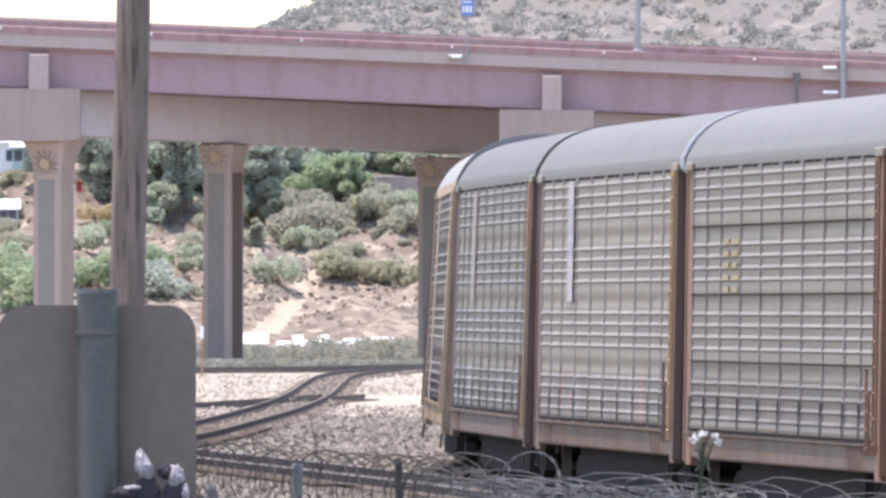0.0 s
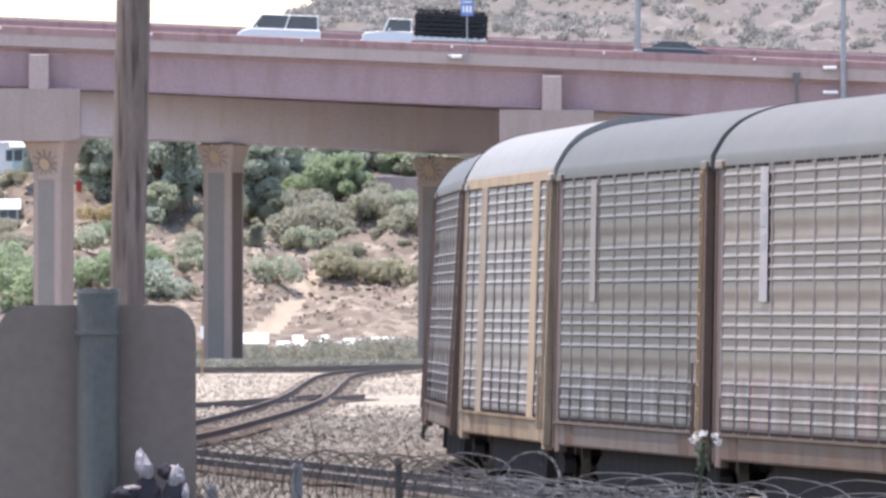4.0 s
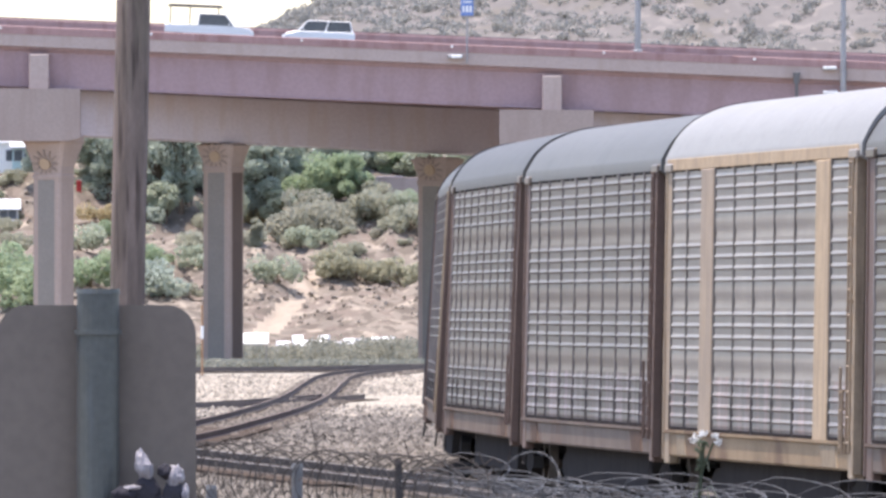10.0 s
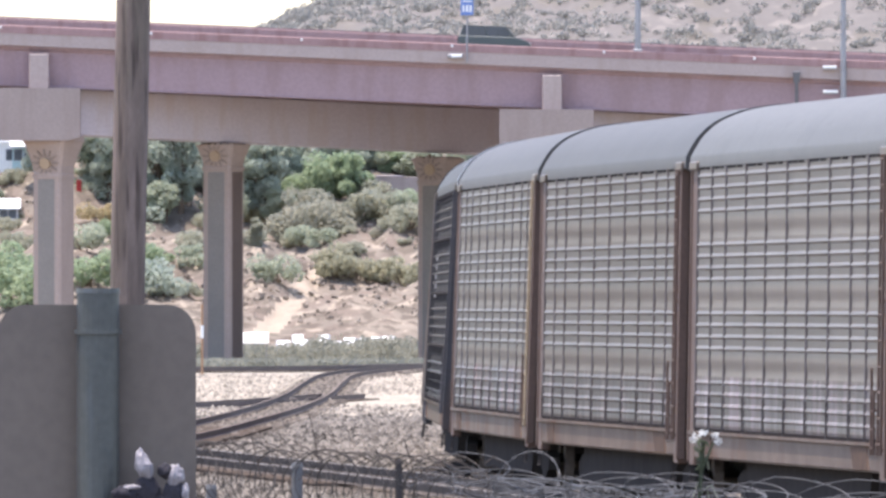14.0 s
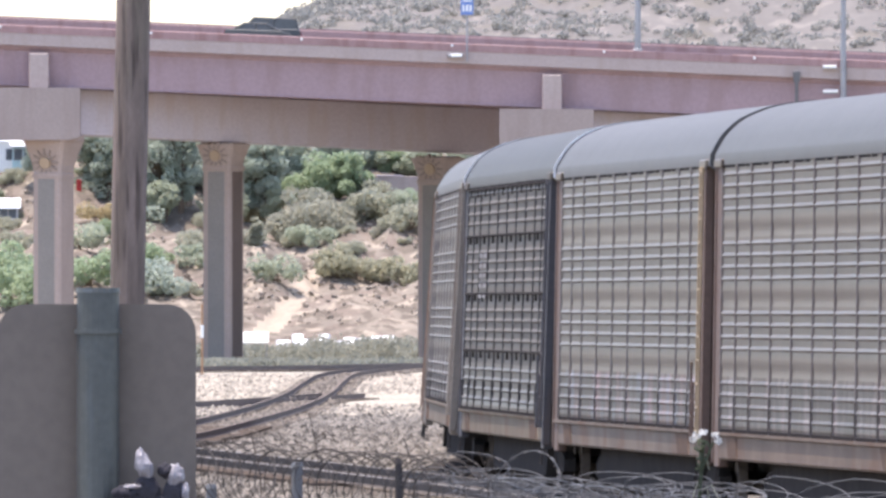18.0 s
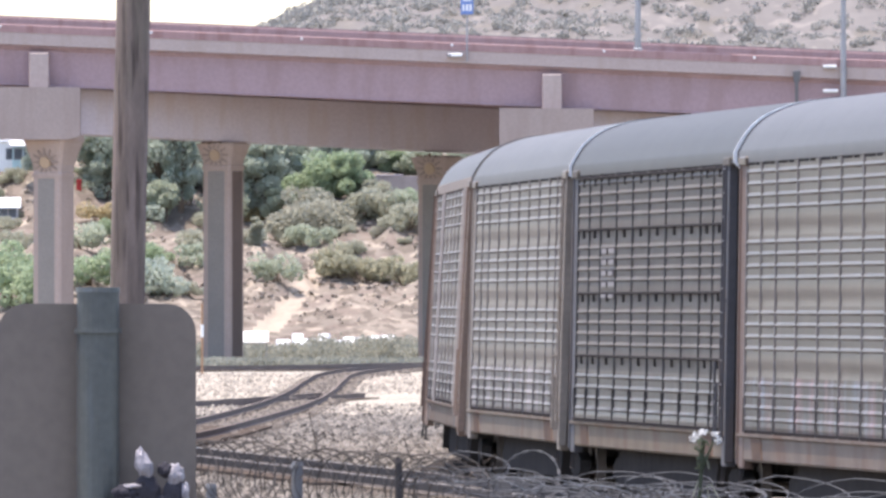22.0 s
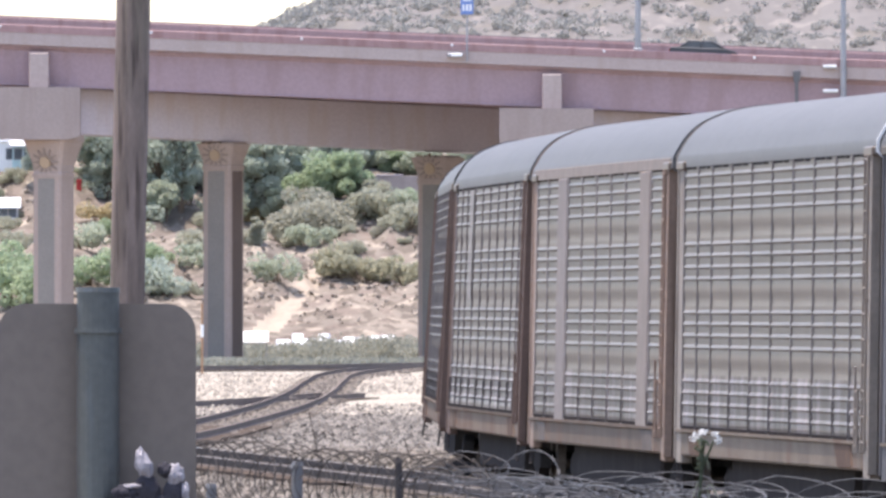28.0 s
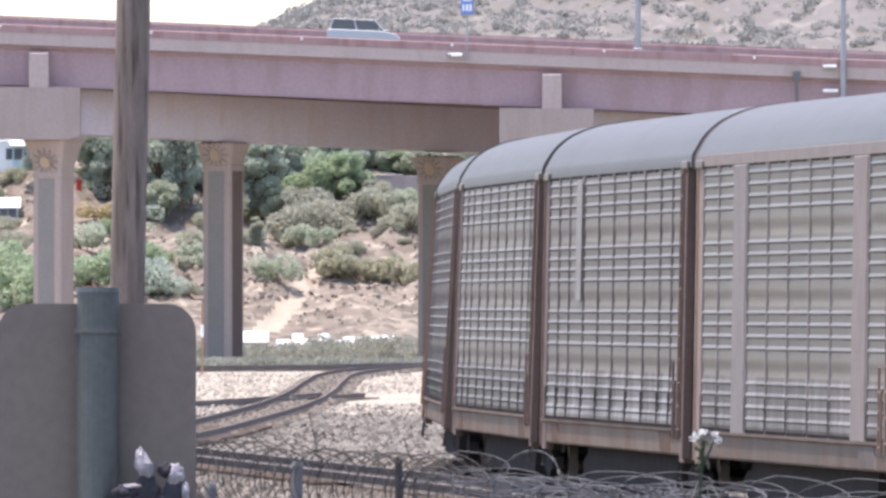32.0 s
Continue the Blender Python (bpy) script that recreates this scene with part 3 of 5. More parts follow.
def bridge_sign():
    x = 1.6
    z = 20.1 + fall(x)
    root = tagged(new("highway_sign"), "small blue highway sign on a thin grey post", "sign")
    root.location = (x, BY - 0.12, z)
    part("post", rod(bm_new(), (0, -0.05, -0.9), (0, -0.05, 3.6), 0.05, 0.05, 8), M_GREYPOLE, root)
    part("panel", box(bm_new(), -0.42, 0.42, -0.14, -0.1, 2.28, 3.7, 0.02), M_BLUE, root, "blue sign panel")
    bm = bm_new()
    for x0, x1, z0, z1 in ((-0.3, -0.18, 2.5, 2.95), (-0.08, 0.08, 2.5, 2.95), (0.16, 0.3, 2.5, 2.95), (-0.3, 0.3, 3.15, 3.25)):
        box(bm, x0, x1, -0.15, -0.141, z0, z1)
    part("lettering_bars", bm, M_WHITE, root, "white unreadable lettering")
    fx = tagged(new("bridge_light"), "small box light fixed to the bridge edge", "light")
    fx.location = (0.85, BY - 0.25, 19.62 + fall(0.8))
    part("housing", box(bm_new(), -0.55, 0.45, -0.25, 0.24, -0.12, 0.14, 0.04), M_GREYPOLE, fx)
    part("lens", box(bm_new(), -0.30, 0.40, -0.28, -0.255, -0.08, 0.1, 0.01), M_WHITE, fx, "white light lens")
    for px, ztop, zlow in ((12.95, 34.0, 20.45), (26.6, 34.0, 17.4)):
        lp = tagged(new("street_lamp"), "tall grey highway lamp post on the bridge edge", "lamp post", group="bridge lamp posts")
        lp.location = (px, BY - 0.2 if zlow < 19 else BY + 0.25, 0)
        f = fall(px)
        part("pole", rod(bm_new(), (0, 0, zlow + f), (0, 0, ztop + f), 0.22, 0.13, 10), M_GREYPOLE, lp)
        part("base_plate", box(bm_new(), -0.3, 0.3, -0.25, 0.19, zlow + f - 0.1, zlow + f + 0.15, 0.03), M_GREYPOLE, lp)
        part("arm", tube(bm_new(), [(0, 0, ztop + f), (1.0, 0, ztop + f + 0.6), (3.0, 0, ztop + f + 0.8)], 0.07, 6), M_GREYPOLE, lp)
        part("lamp_head", box(bm_new(), 2.8, 3.7, -0.15, 0.15, ztop + f + 0.72, ztop + f + 0.92, 0.05), M_GREYPOLE, lp)
    for x, z, w in ((25.7, 19.92, 0.9), (25.75, 18.3, 1.0)):
        fl = tagged(new("bridge_light"), "small white light fixed to the bridge edge", "light")
        fl.location = (x, BY - 0.3, z + fall(x))
        part("bracket", box(bm_new(), -w / 2, w / 2, -0.05, 0.28, -0.16, -0.08, 0.02), M_GREYPOLE, fl)
        part("lens", box(bm_new(), -w / 2, w / 2, -0.12, 0.1, -0.08, 0.1, 0.03), M_WHITE, fl, "white light lens")
    st = tagged(new("conduit_stub"), "short grey conduit post on the girder face", "pipe")
    st.location = (23.5, BY - 0.2, 17.3 + fall(23.5))
    part("pipe", rod(bm_new(), (0, 0, 0), (0, 0, 2.2), 0.12, 0.12, 8), M_GALV, st)
    part("cap", box(bm_new(), -0.22, 0.22, -0.1, 0.19, 1.5, 2.25, 0.03), M_GALV, st)
    far = tagged(new("far_sign"), "far white sign board on the mountain road", "sign")
    far.location = (63.2, 2790, ground_z(63.2, 2790))
    top = 46.7 - far.location.z
    part("board", box(bm_new(), -1.2, 1.6, -0.1, 0.1, top - 0.8, top, 0.03), M_WHITE, far, "white board")
    part("post", box(bm_new(), 0.1, 0.3, -0.1, 0.1, -1, top - 0.8, 0.02), M_GREYPOLE, far)


bridge_sign()


# ---- plants on the bank ----
def shrub_mesh(name, seed, mat, wide, high, lumps, per, size):
    rng = np.random.default_rng(seed)
    ls = []
    for i in range(lumps):
        a = rng.uniform(0, 6.283)
        d = wide * 0.55 * rng.uniform(0.1, 1) ** 0.5
        h = rng.uniform(0.25, 0.78) * high
        r = rng.uniform(0.2, 0.36) * wide
        ls.append((d * math.cos(a), d * math.sin(a), h, r, r, min(r, h) * rng.uniform(0.7, 1.05)))
    return quads_mesh(name, leaf_cloud(rng, ls, per, size), mat)


def stems_mesh(name, seed, wide, high, n):
    rng = np.random.default_rng(seed)
    bm = bm_new()
    for i in range(n):
        a = rng.uniform(0, 6.283)
        e = Vector((math.cos(a) * wide * 0.35, math.sin(a) * wide * 0.35, high * rng.uniform(0.5, 0.8)))
        rod(bm, (e.x * 0.08, e.y * 0.08, -0.3), e, high * 0.035, high * 0.012, 5)
    return mesh_of(name, bm, M_BARK)


def bank_at(px, py):
    """Where on the bank a line of sight lands that leaves the camera px metres aside and py metres up at 1000 m."""
    y = 1385.0
    while y < 1600 and 2.95 + py * y / 1000.0 > ground_z(px * y / 1000.0, y):
        y += 1.0
    return px * y / 1000.0, y


BUSH = {}
for key, mat, seed in (("dark", M_LEAF_DARK, 11), ("mid", M_LEAF_MID, 12), ("bright", M_LEAF_BRIGHT, 13), ("dry", M_LEAF_DRY, 14), ("straw", M_STRAW, 15), ("brown", M_LEAF_BROWN, 16), ("olive", M_LEAF_OLIVE, 17)):
    BUSH[key] = [(shrub_mesh("leaves", seed + 50 * v, mat, 2.6, 1.9, 9, 190, 0.105), stems_mesh("stem", seed + 50 * v, 2.4, 1.8, 5)) for v in range(3)]


def bush(kind, x, y, size, rng):
    leaves, stems = BUSH[kind][int(rng.integers(0, 3))]
    words = {"dark": "dark green rounded shrub on the sandy bank", "mid": "green shrub on the sandy bank",
             "bright": "bright green leafy bush on the bank", "dry": "dry olive-grey desert bush on sandy soil", "straw": "dry straw-coloured bush on sandy soil",
             "brown": "brown leafless-looking bush on the bank", "olive": "yellow-green bush on pale sandy soil"}[kind]
    root = tagged(new("bush"), words, "bush", group="bushes on the bank")
    root.matrix_basis = Matrix.LocRotScale((x, y, ground_z(x, y) - 0.15), Euler((0, 0, rng.uniform(0, 6.28))), Vector((size, size, size * rng.uniform(0.85, 1.15))))
    link_mesh("leaves", leaves, root)
    link_mesh("stem", stems, root)
    return root


def tree(x, y, high, wide, mat, seed, words):
    rng = np.random.default_rng(seed)
    root = tagged(new("tree"), words, "tree", group="trees on the bank")
    root.location = (x, y, ground_z(x, y) - 0.2)
    bm = bm_new()
    rod(bm, (0, 0, -0.5), (0.1, 0.05, high * 0.45), high * 0.035, high * 0.02, 8)
    lumps = []
    for i in range(20):
        a = rng.uniform(0, 6.283)
        h = high * rng.uniform(0.14, 0.88)
        d = wide * 0.42 * rng.uniform(0.15, 1.0) * (1.15 - 0.5 * h / high)
        e = Vector((d * math.cos(a), d * math.sin(a), h))
        rod(bm, (0.05, 0, high * rng.uniform(0.18, 0.42)), e, high * 0.016, high * 0.006, 5)
        r = wide * rng.uniform(0.13, 0.23)
        lumps.append((e.x, e.y, e.z, r, r, r * rng.uniform(0.65, 0.95)))
    part("trunk", bm, M_BARK, root)
    link_mesh("crown", quads_mesh("crown", leaf_cloud(rng, lumps, 330, 0.12), mat), root)
    return root


def on_trail(u, v):
    """Whether a plant would stand in the way of the dirt trail."""
    f = (v + 1.3) / 3.8
    return -0.45 < f < 1.05 and abs(u - (-9.3 + 3.3 * f)) < 0.9


def plant_bank():
    rng = np.random.default_rng(5)
    # single trees: aside and up at 1000 m, height, width
    dark, green, fresh = "dark green tree on the bank", "green tree on the bank", "bright green bushy tree on the bank"
    for i, (u, v, h, w, mat, words) in enumerate((
            (-15.0, 5.2, 8.2, 7.0, M_LEAF_DARK, "dark green spreading tree on the bank"), (-17.6, 5.6, 6.6, 5.4, M_LEAF_DARK, dark),
            (-18.4, 6.6, 5.4, 4.8, M_LEAF_MID, "green tree above the bank"), (-13.8, 4.6, 7.4, 4.6, M_LEAF_DARK, dark), (-14.6, 4.3, 3.6, 3.2, M_LEAF_MID, "green tree low on the bank"),
            (-12.6, 6.0, 5.8, 5.4, M_LEAF_DARK, dark), (-16.2, 6.6, 5.8, 5.4, M_LEAF_MID, green), (-21.0, 6.4, 5.4, 4.6, M_LEAF_DARK, dark),
            (-9.3, 4.5, 6.8, 4.6, M_LEAF_DARK, "tall dark blue-green tree on the bank"), (-10.2, 4.9, 6.4, 4.2, M_LEAF_DARK, dark), (-8.6, 5.4, 5.2, 4.6, M_LEAF_DARK, dark),
            (-7.6, 6.4, 4.6, 4.4, M_LEAF_MID, green), (-6.4, 5.4, 3.7, 5.8, M_LEAF_BRIGHT, fresh), (-4.9, 5.8, 3.4, 3.8, M_LEAF_BRIGHT, fresh), (-5.6, 7.0, 3.0, 4.4, M_LEAF_DARK, dark),
            (-4.2, 6.9, 3.4, 2.8, M_LEAF_DARK, "dark conifer-like tree on the bank"), (-2.4, 6.95, 2.8, 3.6, M_LEAF_BRIGHT, "bright green tree above a low wall"),
            (-3.4, 7.2, 2.6, 2.6, M_LEAF_MID, green), (-8.9, 4.3, 3.0, 2.0, M_LEAF_MID, "slim green tree on the bank"), (-9.9, 3.2, 2.4, 1.3, M_LEAF_DRY, "thin olive tree on sandy soil"),
            (-1.2, 6.4, 3.4, 4.0, M_LEAF_MID, green), (1.5, 6.1, 5.6, 5.0, M_LEAF_MID, green), (6.0, 6.1, 5.6, 5.0, M_LEAF_DARK, dark))):
        x, y = bank_at(u, v)
        tree(x, y, h, w, mat, 100 + i, words)
    spots = [(-7.6, 3.6, "brown", 2.3), (-6.4, 3.5, "brown", 2.4), (-5.5, 4.2, "brown", 2.0), (-7.0, 4.4, "brown", 1.8), (-4.3, 4.5, "dry", 1.9), (-3.2, 4.2, "dry", 2.0), (-1.9, 3.9, "dry", 2.0), (-2.4, 5.0, "mid", 1.5),
             (-3.7, 5.4, "dry", 1.5), (-5.4, 1.5, "olive", 2.0), (-4.4, 1.3, "olive", 1.7), (-3.1, 1.3, "olive", 1.9), (-2.0, 1.1, "olive", 1.7), (-8.7, 1.2, "mid", 1.8), (-7.3, 2.9, "mid", 1.5), (-6.4, 3.0, "mid", 1.2),
             (-8.2, 3.0, "dry", 1.1), (-1.8, 5.4, "bright", 1.0), (-10.1, 3.3, "dry", 1.2), (-9.9, 4.1, "straw", 1.0), (-8.3, 3.7, "straw", 1.0), (-5.0, 2.6, "dry", 0.9), (-12.9, 2.1, "mid", 1.6), (-13.2, 3.0, "dry", 1.4),
             (-14.5, 0.5, "dark", 2.6), (-15.0, 2.1, "bright", 1.5), (-18.5, 1.1, "bright", 2.2), (-18.9, 3.0, "mid", 1.7), (-22.6, 0.1, "bright", 3.0), (-23.2, 1.3, "bright", 2.5), (-21.9, 1.2, "bright", 1.7),
             (-18.1, 4.4, "straw", 1.5), (-22.4, 3.0, "dry", 1.4), (-22.6, 6.3, "dry", 1.2), (-17.8, 3.8, "bright", 1.1), (-13.5, 0.6, "dry", 1.1), (-17.4, 2.1, "dry", 1.0), (-20.6, 4.2, "mid", 1.4), (-23.0, 4.0, "dry", 1.2),
             (-16.4, 3.4, "mid", 1.4), (-12.4, 3.9, "dry", 1.3), (-11.6, 4.6, "mid", 1.7), (-15.8, 4.4, "dark", 1.5)]
    for u, v, k, s in spots:
        if on_trail(u, v):
            continue
        x, y = bank_at(u, v)
        bush(k, x, y, s * 0.6, rng)
    for i in range(70):
        u, v = rng.uniform(-25, 10), rng.uniform(1.8, 9.0)
        if on_trail(u, v):
            continue
        x, y = bank_at(u, v)
        bush(str(rng.choice(["dry", "mid", "brown", "dry"])), x, y, rng.uniform(0.22, 0.5), rng)
    # low green growth at the foot of the bridge, one mass
    pts = []
    for i in range(90):
        x, y = rng.uniform(-18, 2), rng.uniform(1296, 1350)
        h = rng.uniform(0.5, 1.15) + (0.5 if -9.5 < x < -2 else 0)
        lumps = [(x + rng.uniform(-0.8, 0.8), y, ground_z(x, y) + h * 0.5, rng.uniform(0.6, 1.1), 0.8, h * 0.6) for k in range(3)]
        pts.append(leaf_cloud(rng, lumps, 60, 0.11))
    for i in range(150):
        x, y = rng.uniform(-18, 2), rng.uniform(1183, 1200)
        h = rng.uniform(0.25, 0.55)
        lumps = [(x + rng.uniform(-0.8, 0.8), y, ground_z(x, y) + h * 0.4, rng.uniform(0.6, 1.1), 0.6, h * 0.6) for k in range(2)]
        pts.append(leaf_cloud(rng, lumps, 40, 0.09))
    tagged(new("undergrowth", quads_mesh("undergrowth", np.concatenate(pts), M_LEAF_GREY)), "low grey-green undergrowth beyond the tracks", "undergrowth", kind="stuff")
    # scrub dots on the mountain
    pts = []
    for i in range(2600):
        x, y = -45 + 1.4 * (i % 100 + rng.uniform()), 2620 + 10.7 * (i // 100 + rng.uniform())
        z = ground_z(x, y)
        r = rng.uniform(0.5, 1.45)
        pts.append(leaf_cloud(rng, [(x, y, z + r * 0.35, r, r, r * 0.6), (x + r * rng.uniform(-1, 1), y + 1, z + r * 0.25, r * 0.7, r * 0.7, r * 0.45)], 34, r * 0.2))
    tagged(new("mountain_scrub", quads_mesh("mountain_scrub", np.concatenate(pts), M_SCRUB)), "scattered grey-green desert scrub on the mountain", "scrub", kind="stuff")
    # stones on the bank
    pts = []
    for i in range(500):
        u, v = rng.uniform(-25, 0), rng.uniform(0.1, 6.0)
        x, y = bank_at(u, v)
        r = rng.uniform(0.08, 0.3)
        pts.append(leaf_cloud(rng, [(x, y, ground_z(x, y) + r * 0.4, r * 0.7, r * 0.7, r * 0.5)], 10, r * 0.6))
    for i in range(200):
        u, v = rng.uniform(-13, 0), rng.uniform(-1.0, 1.8)
        if on_trail(u, v):
            continue
        x, y = bank_at(u, v)
        r = rng.uniform(0.10, 0.30) * rng.uniform(0.5, 1)
        pts.append(leaf_cloud(rng, [(x, y, ground_z(x, y) + r * 0.25, r, r, r * 0.5)], 14, r * 0.5))
    tagged(new("bank_stones", quads_mesh("bank_stones", np.concatenate(pts), M_ROCK)), "brown and pale stones strewn over the sandy bank", "stones", kind="stuff")


plant_bank()


# ---- autorack cars ----
BAYS = (2.1, 2.1, 2.9, 2.9, 2.9, 2.9, 2.9, 2.9, 2.1, 2.0)      # rear to front
FRAMED = (2.2, 2.1, None, 2.75, 2.75, 2.75, 2.75, 2.75, None, 2.6)  # None: a broad post
BODY = 27.3
LO, HI, ROWS = 1.17, 4.93, 4
ROW = 0.99
FEET = (LO, HI - 3 * ROW, HI - 2 * ROW, HI - ROW)


def spline(pts, n):
    """Points of a smooth open curve through pts."""
    p = [pts[0]] + list(pts) + [pts[-1]]
    out = []
    for i in range(1, len(p) - 2):
        a, b, c, d = (np.array(q) for q in p[i - 1:i + 3])
        for k in range(n):
            t = k / n
            out.append(tuple(0.5 * (2 * b + (c - a) * t + (2 * a - 5 * b + 4 * c - d) * t * t + (3 * b - a - 3 * c + d) * t ** 3)))
    return out + [tuple(pts[-1])]


def panel_mesh(width, mat, flare, tall=ROW):
    """One stamped side panel: four ridges with sloping tops above a gently dished strip. Lies in x, z; faces -y."""
    first = tall - 0.665
    prof = [(-0.030, 0.0)]
    for k in range(1, 6):
        f = k / 6
        prof.append((-0.030 + 0.007 * math.sin(math.pi * 2 * f), first * f))
    for k in range(4):
        z = tall - 0.062 - 0.066 - 0.167 * (3 - k)
        prof += [(-0.030, z + 0.002), (-0.046, z + 0.021), (-0.051, z + 0.029), (-0.049, z + 0.037), (-0.030, z + 0.072)]
    prof += [(-0.030, tall)]
    bm = bm_new()
    rows = []
    for d, z in prof:
        out = -flare * max(0.0, 1 - z / 0.4) ** 2
        rows.append([bm.verts.new((x, d + out, z)) for x in (0.020, 0.042, width - 0.042, width - 0.020)])
        rows[-1][0].co.y += 0.012
        rows[-1][3].co.y += 0.012
    for a, b in zip(rows, rows[1:]):
        for k in range(3):
            bm.faces.new((a[k], a[k + 1], b[k + 1], b[k]))
    me = mesh_of("panel", bm, mat)
    for p in me.polygons:
        p.use_smooth = True
    me.set_sharp_from_angle(angle=radians(25))
    return me


# Near-black colour that paints the darkness inside slots and gaps
M_SLOT = surface("slot_dark", (0.035, 0.03, 0.03), (0.05, 0.044, 0.042), rough=0.95, spec=0.0, scale=8, fine=40)
WHEELS = []


def autorack(spec):
    name = spec["name"]

    def paint(key, base, **kw):
        return surface(name + "_" + key, base, **kw)
    grime = (0.20, 0.16, 0.135)
    pc = tuple(c * k for c, k in zip(spec["panel"], (0.295, 0.247, 0.210)))
    mp = paint("panel", pc, second=tuple(c * 0.72 for c in pc), rough=0.62 if spec.get("dull") else 0.46, metal=0.10, scale=1.1, fine=30, bump=0.10, rnd=0.07, spec=0.12 if spec.get("dull") else 0.3, gritty=0.5,
               streak=(tuple(c * 0.66 for c in pc), (0.35, 0.35, 3.6), 0.50, 0.6))
    g1, g2 = spec.get("tags", (tuple(c * 0.8 for c in pc), tuple(c * 0.9 for c in pc)))
    g1, g2 = (tuple(c * k for c, k in zip(g, (0.60, 0.53, 0.50))) for g in (g1, g2))
    mg = paint("tagged_panel", tuple(c * 0.68 for c in pc), second=tuple(c * 0.72 for c in pc), rough=0.5, metal=0.1, scale=0.8, fine=24, bump=0.12, rnd=0.08, spec=0.25, gritty=0.55, stretch=(2.0, 1, 0.7),
               spots=[(g1, 0.6, 0.49, 0.55), (g2, 0.75, 0.50, 0.5), (tuple(c * 0.4 for c in pc), 1.9, 0.52, 0.6)], edge=0.17,
               streak=(grime, (3.0, 3.0, 1.1), 0.58, 0.5))
    tc = spec.get("thin", tuple(c * k for c, k in zip(spec["post"], spec.get("fade", (0.68, 0.65, 0.63)))))
    mthin = paint("thin_post", tc, rough=0.7, spec=0.2, scale=2, fine=18, streak=(tuple(c * 0.5 for c in tc), (5, 5, 0.9), 0.58, 0.6))
    mpost = paint("post", spec["post"], rough=0.7, metal=0.0, spec=0.15, scale=2, fine=18, streak=(grime, (5, 5, 0.4), 0.55, 0.5))
    msill = paint("sill", tuple(c * k for c, k in zip(spec["sill"], (0.43, 0.39, 0.345))), rough=0.8, scale=0.9, fine=14, spec=0.1, mix=0.85, streak=((0.13, 0.075, 0.05), (0.55, 0.55, 0.9), 0.52, 0.65))
    mend = paint("end", spec["end"], rough=0.7, metal=0.1, scale=1.0, fine=14, streak=((0.11, 0.07, 0.05), (4, 4, 0.4), 0.55, 0.6))
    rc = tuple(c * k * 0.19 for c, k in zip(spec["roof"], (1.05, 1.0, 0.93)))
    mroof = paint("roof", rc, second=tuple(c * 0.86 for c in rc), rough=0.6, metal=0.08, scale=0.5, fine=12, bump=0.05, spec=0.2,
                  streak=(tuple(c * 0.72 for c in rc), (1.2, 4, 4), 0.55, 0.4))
    root = tagged(new("autorack_car"), spec["label"], "railcar", group="autorack train")
    h = BODY / 2
    # underframe
    part("centre_sill", box(bm_new(), -h + 0.2, h - 0.2, -0.35, 0.35, 0.50, 0.95, 0.03), M_UNDER, root)
    # Added dark box that stands for the shadow band below the sill
    part("belly_frame", prism_y(bm_new(), [(-8.6, 0.78), (-8.2, 0.20), (8.2, 0.20), (8.6, 0.78)], -1.2, 1.2), M_UNDER, root, "dark box added to fill the shade under the car")
    part("floor_deck", box(bm_new(), -h + 0.05, h - 0.05, -1.40, 1.40, 0.96, 1.12, 0.02), M_UNDER, root)
    part("brake_tank", rod(bm_new(), (-1.2, -0.75, 0.66), (0.6, -0.75, 0.66), 0.2, 0.2, 12), M_UNDER, root)
    # roof
    rise = spec.get("rise", 1.0)
    left = [(-1.52, 5.17), (-1.45, 5.30), (-1.34, 5.46), (-1.12, 5.65), (-0.76, 5.81), (-0.4, 5.89)]
    arch = left + [(0, 5.93)] + [(-y, z) for y, z in left[::-1]]
    arch = [(-1.545, 4.97), (-1.545, 5.12)] + [(y, z) for y, z in spline(arch, 3)] + [(1.545, 5.12), (1.545, 4.97)]
    arch = [(y, 4.97 + (z - 4.97) * rise) for y, z in arch]
    shell = arch + [(y * 0.96, z - 0.05) for y, z in arch[::-1]]
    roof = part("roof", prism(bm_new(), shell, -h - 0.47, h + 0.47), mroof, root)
    for p in roof.data.polygons:
        p.use_smooth = len(p.vertices) == 4 and abs(p.normal.x) < 0.5
    roof.data.set_sharp_from_angle(angle=radians(40))
    rim = [(y * 1.010, z + 0.010) for y, z in arch] + [(y * 0.95, z - 0.08) for y, z in arch[::-1]]
    dark_rim = mesh_of("roof_rim", prism(bm_new(), rim, 0, 0.04), M_UNDER if spec.get("dark_rim", True) else mend)
    # Some front rims are white to paint the sun on their edge
    pale_rim = mesh_of("roof_rim", prism(bm_new(), rim, 0, 0.05 if spec.get("sunlit_rim") else 0.09), mroof if not spec.get("sunlit_rim") else M_WHITE)
    for x, me in ((-h - 0.51, dark_rim), (h + 0.43, pale_rim)):
        link_mesh("roof_rim", me, roof, pose(x, 0, 0), "raised roof end rim")
    plate = mesh_of("roof_end", prism(bm_new(), [(y * 0.985, z - 0.02) for y, z in arch[1:-1]] + [(1.42, 4.97), (-1.42, 4.97)], 0, 0.03), mend if not spec.get("dark_rim", True) else M_UNDER if rise == 1.0 else mroof)
    for x in (-h - 0.44, h + 0.41):
        link_mesh("roof_end", plate, roof, pose(x, 0, 0), "closed roof end plate")
    # ends: two folding doors each, corner posts, coupler
    wave = [(0.05 if (k // 2) % 2 else 0.085, 0.02 + 1.32 * k / 23) for k in range(24)]
    ob = bm_new()
    ring = [[ob.verts.new((x, y, z)) for x, y in wave + [(-0.05, 1.34), (-0.05, 0.02)]] for z in (1.14, 4.95)]
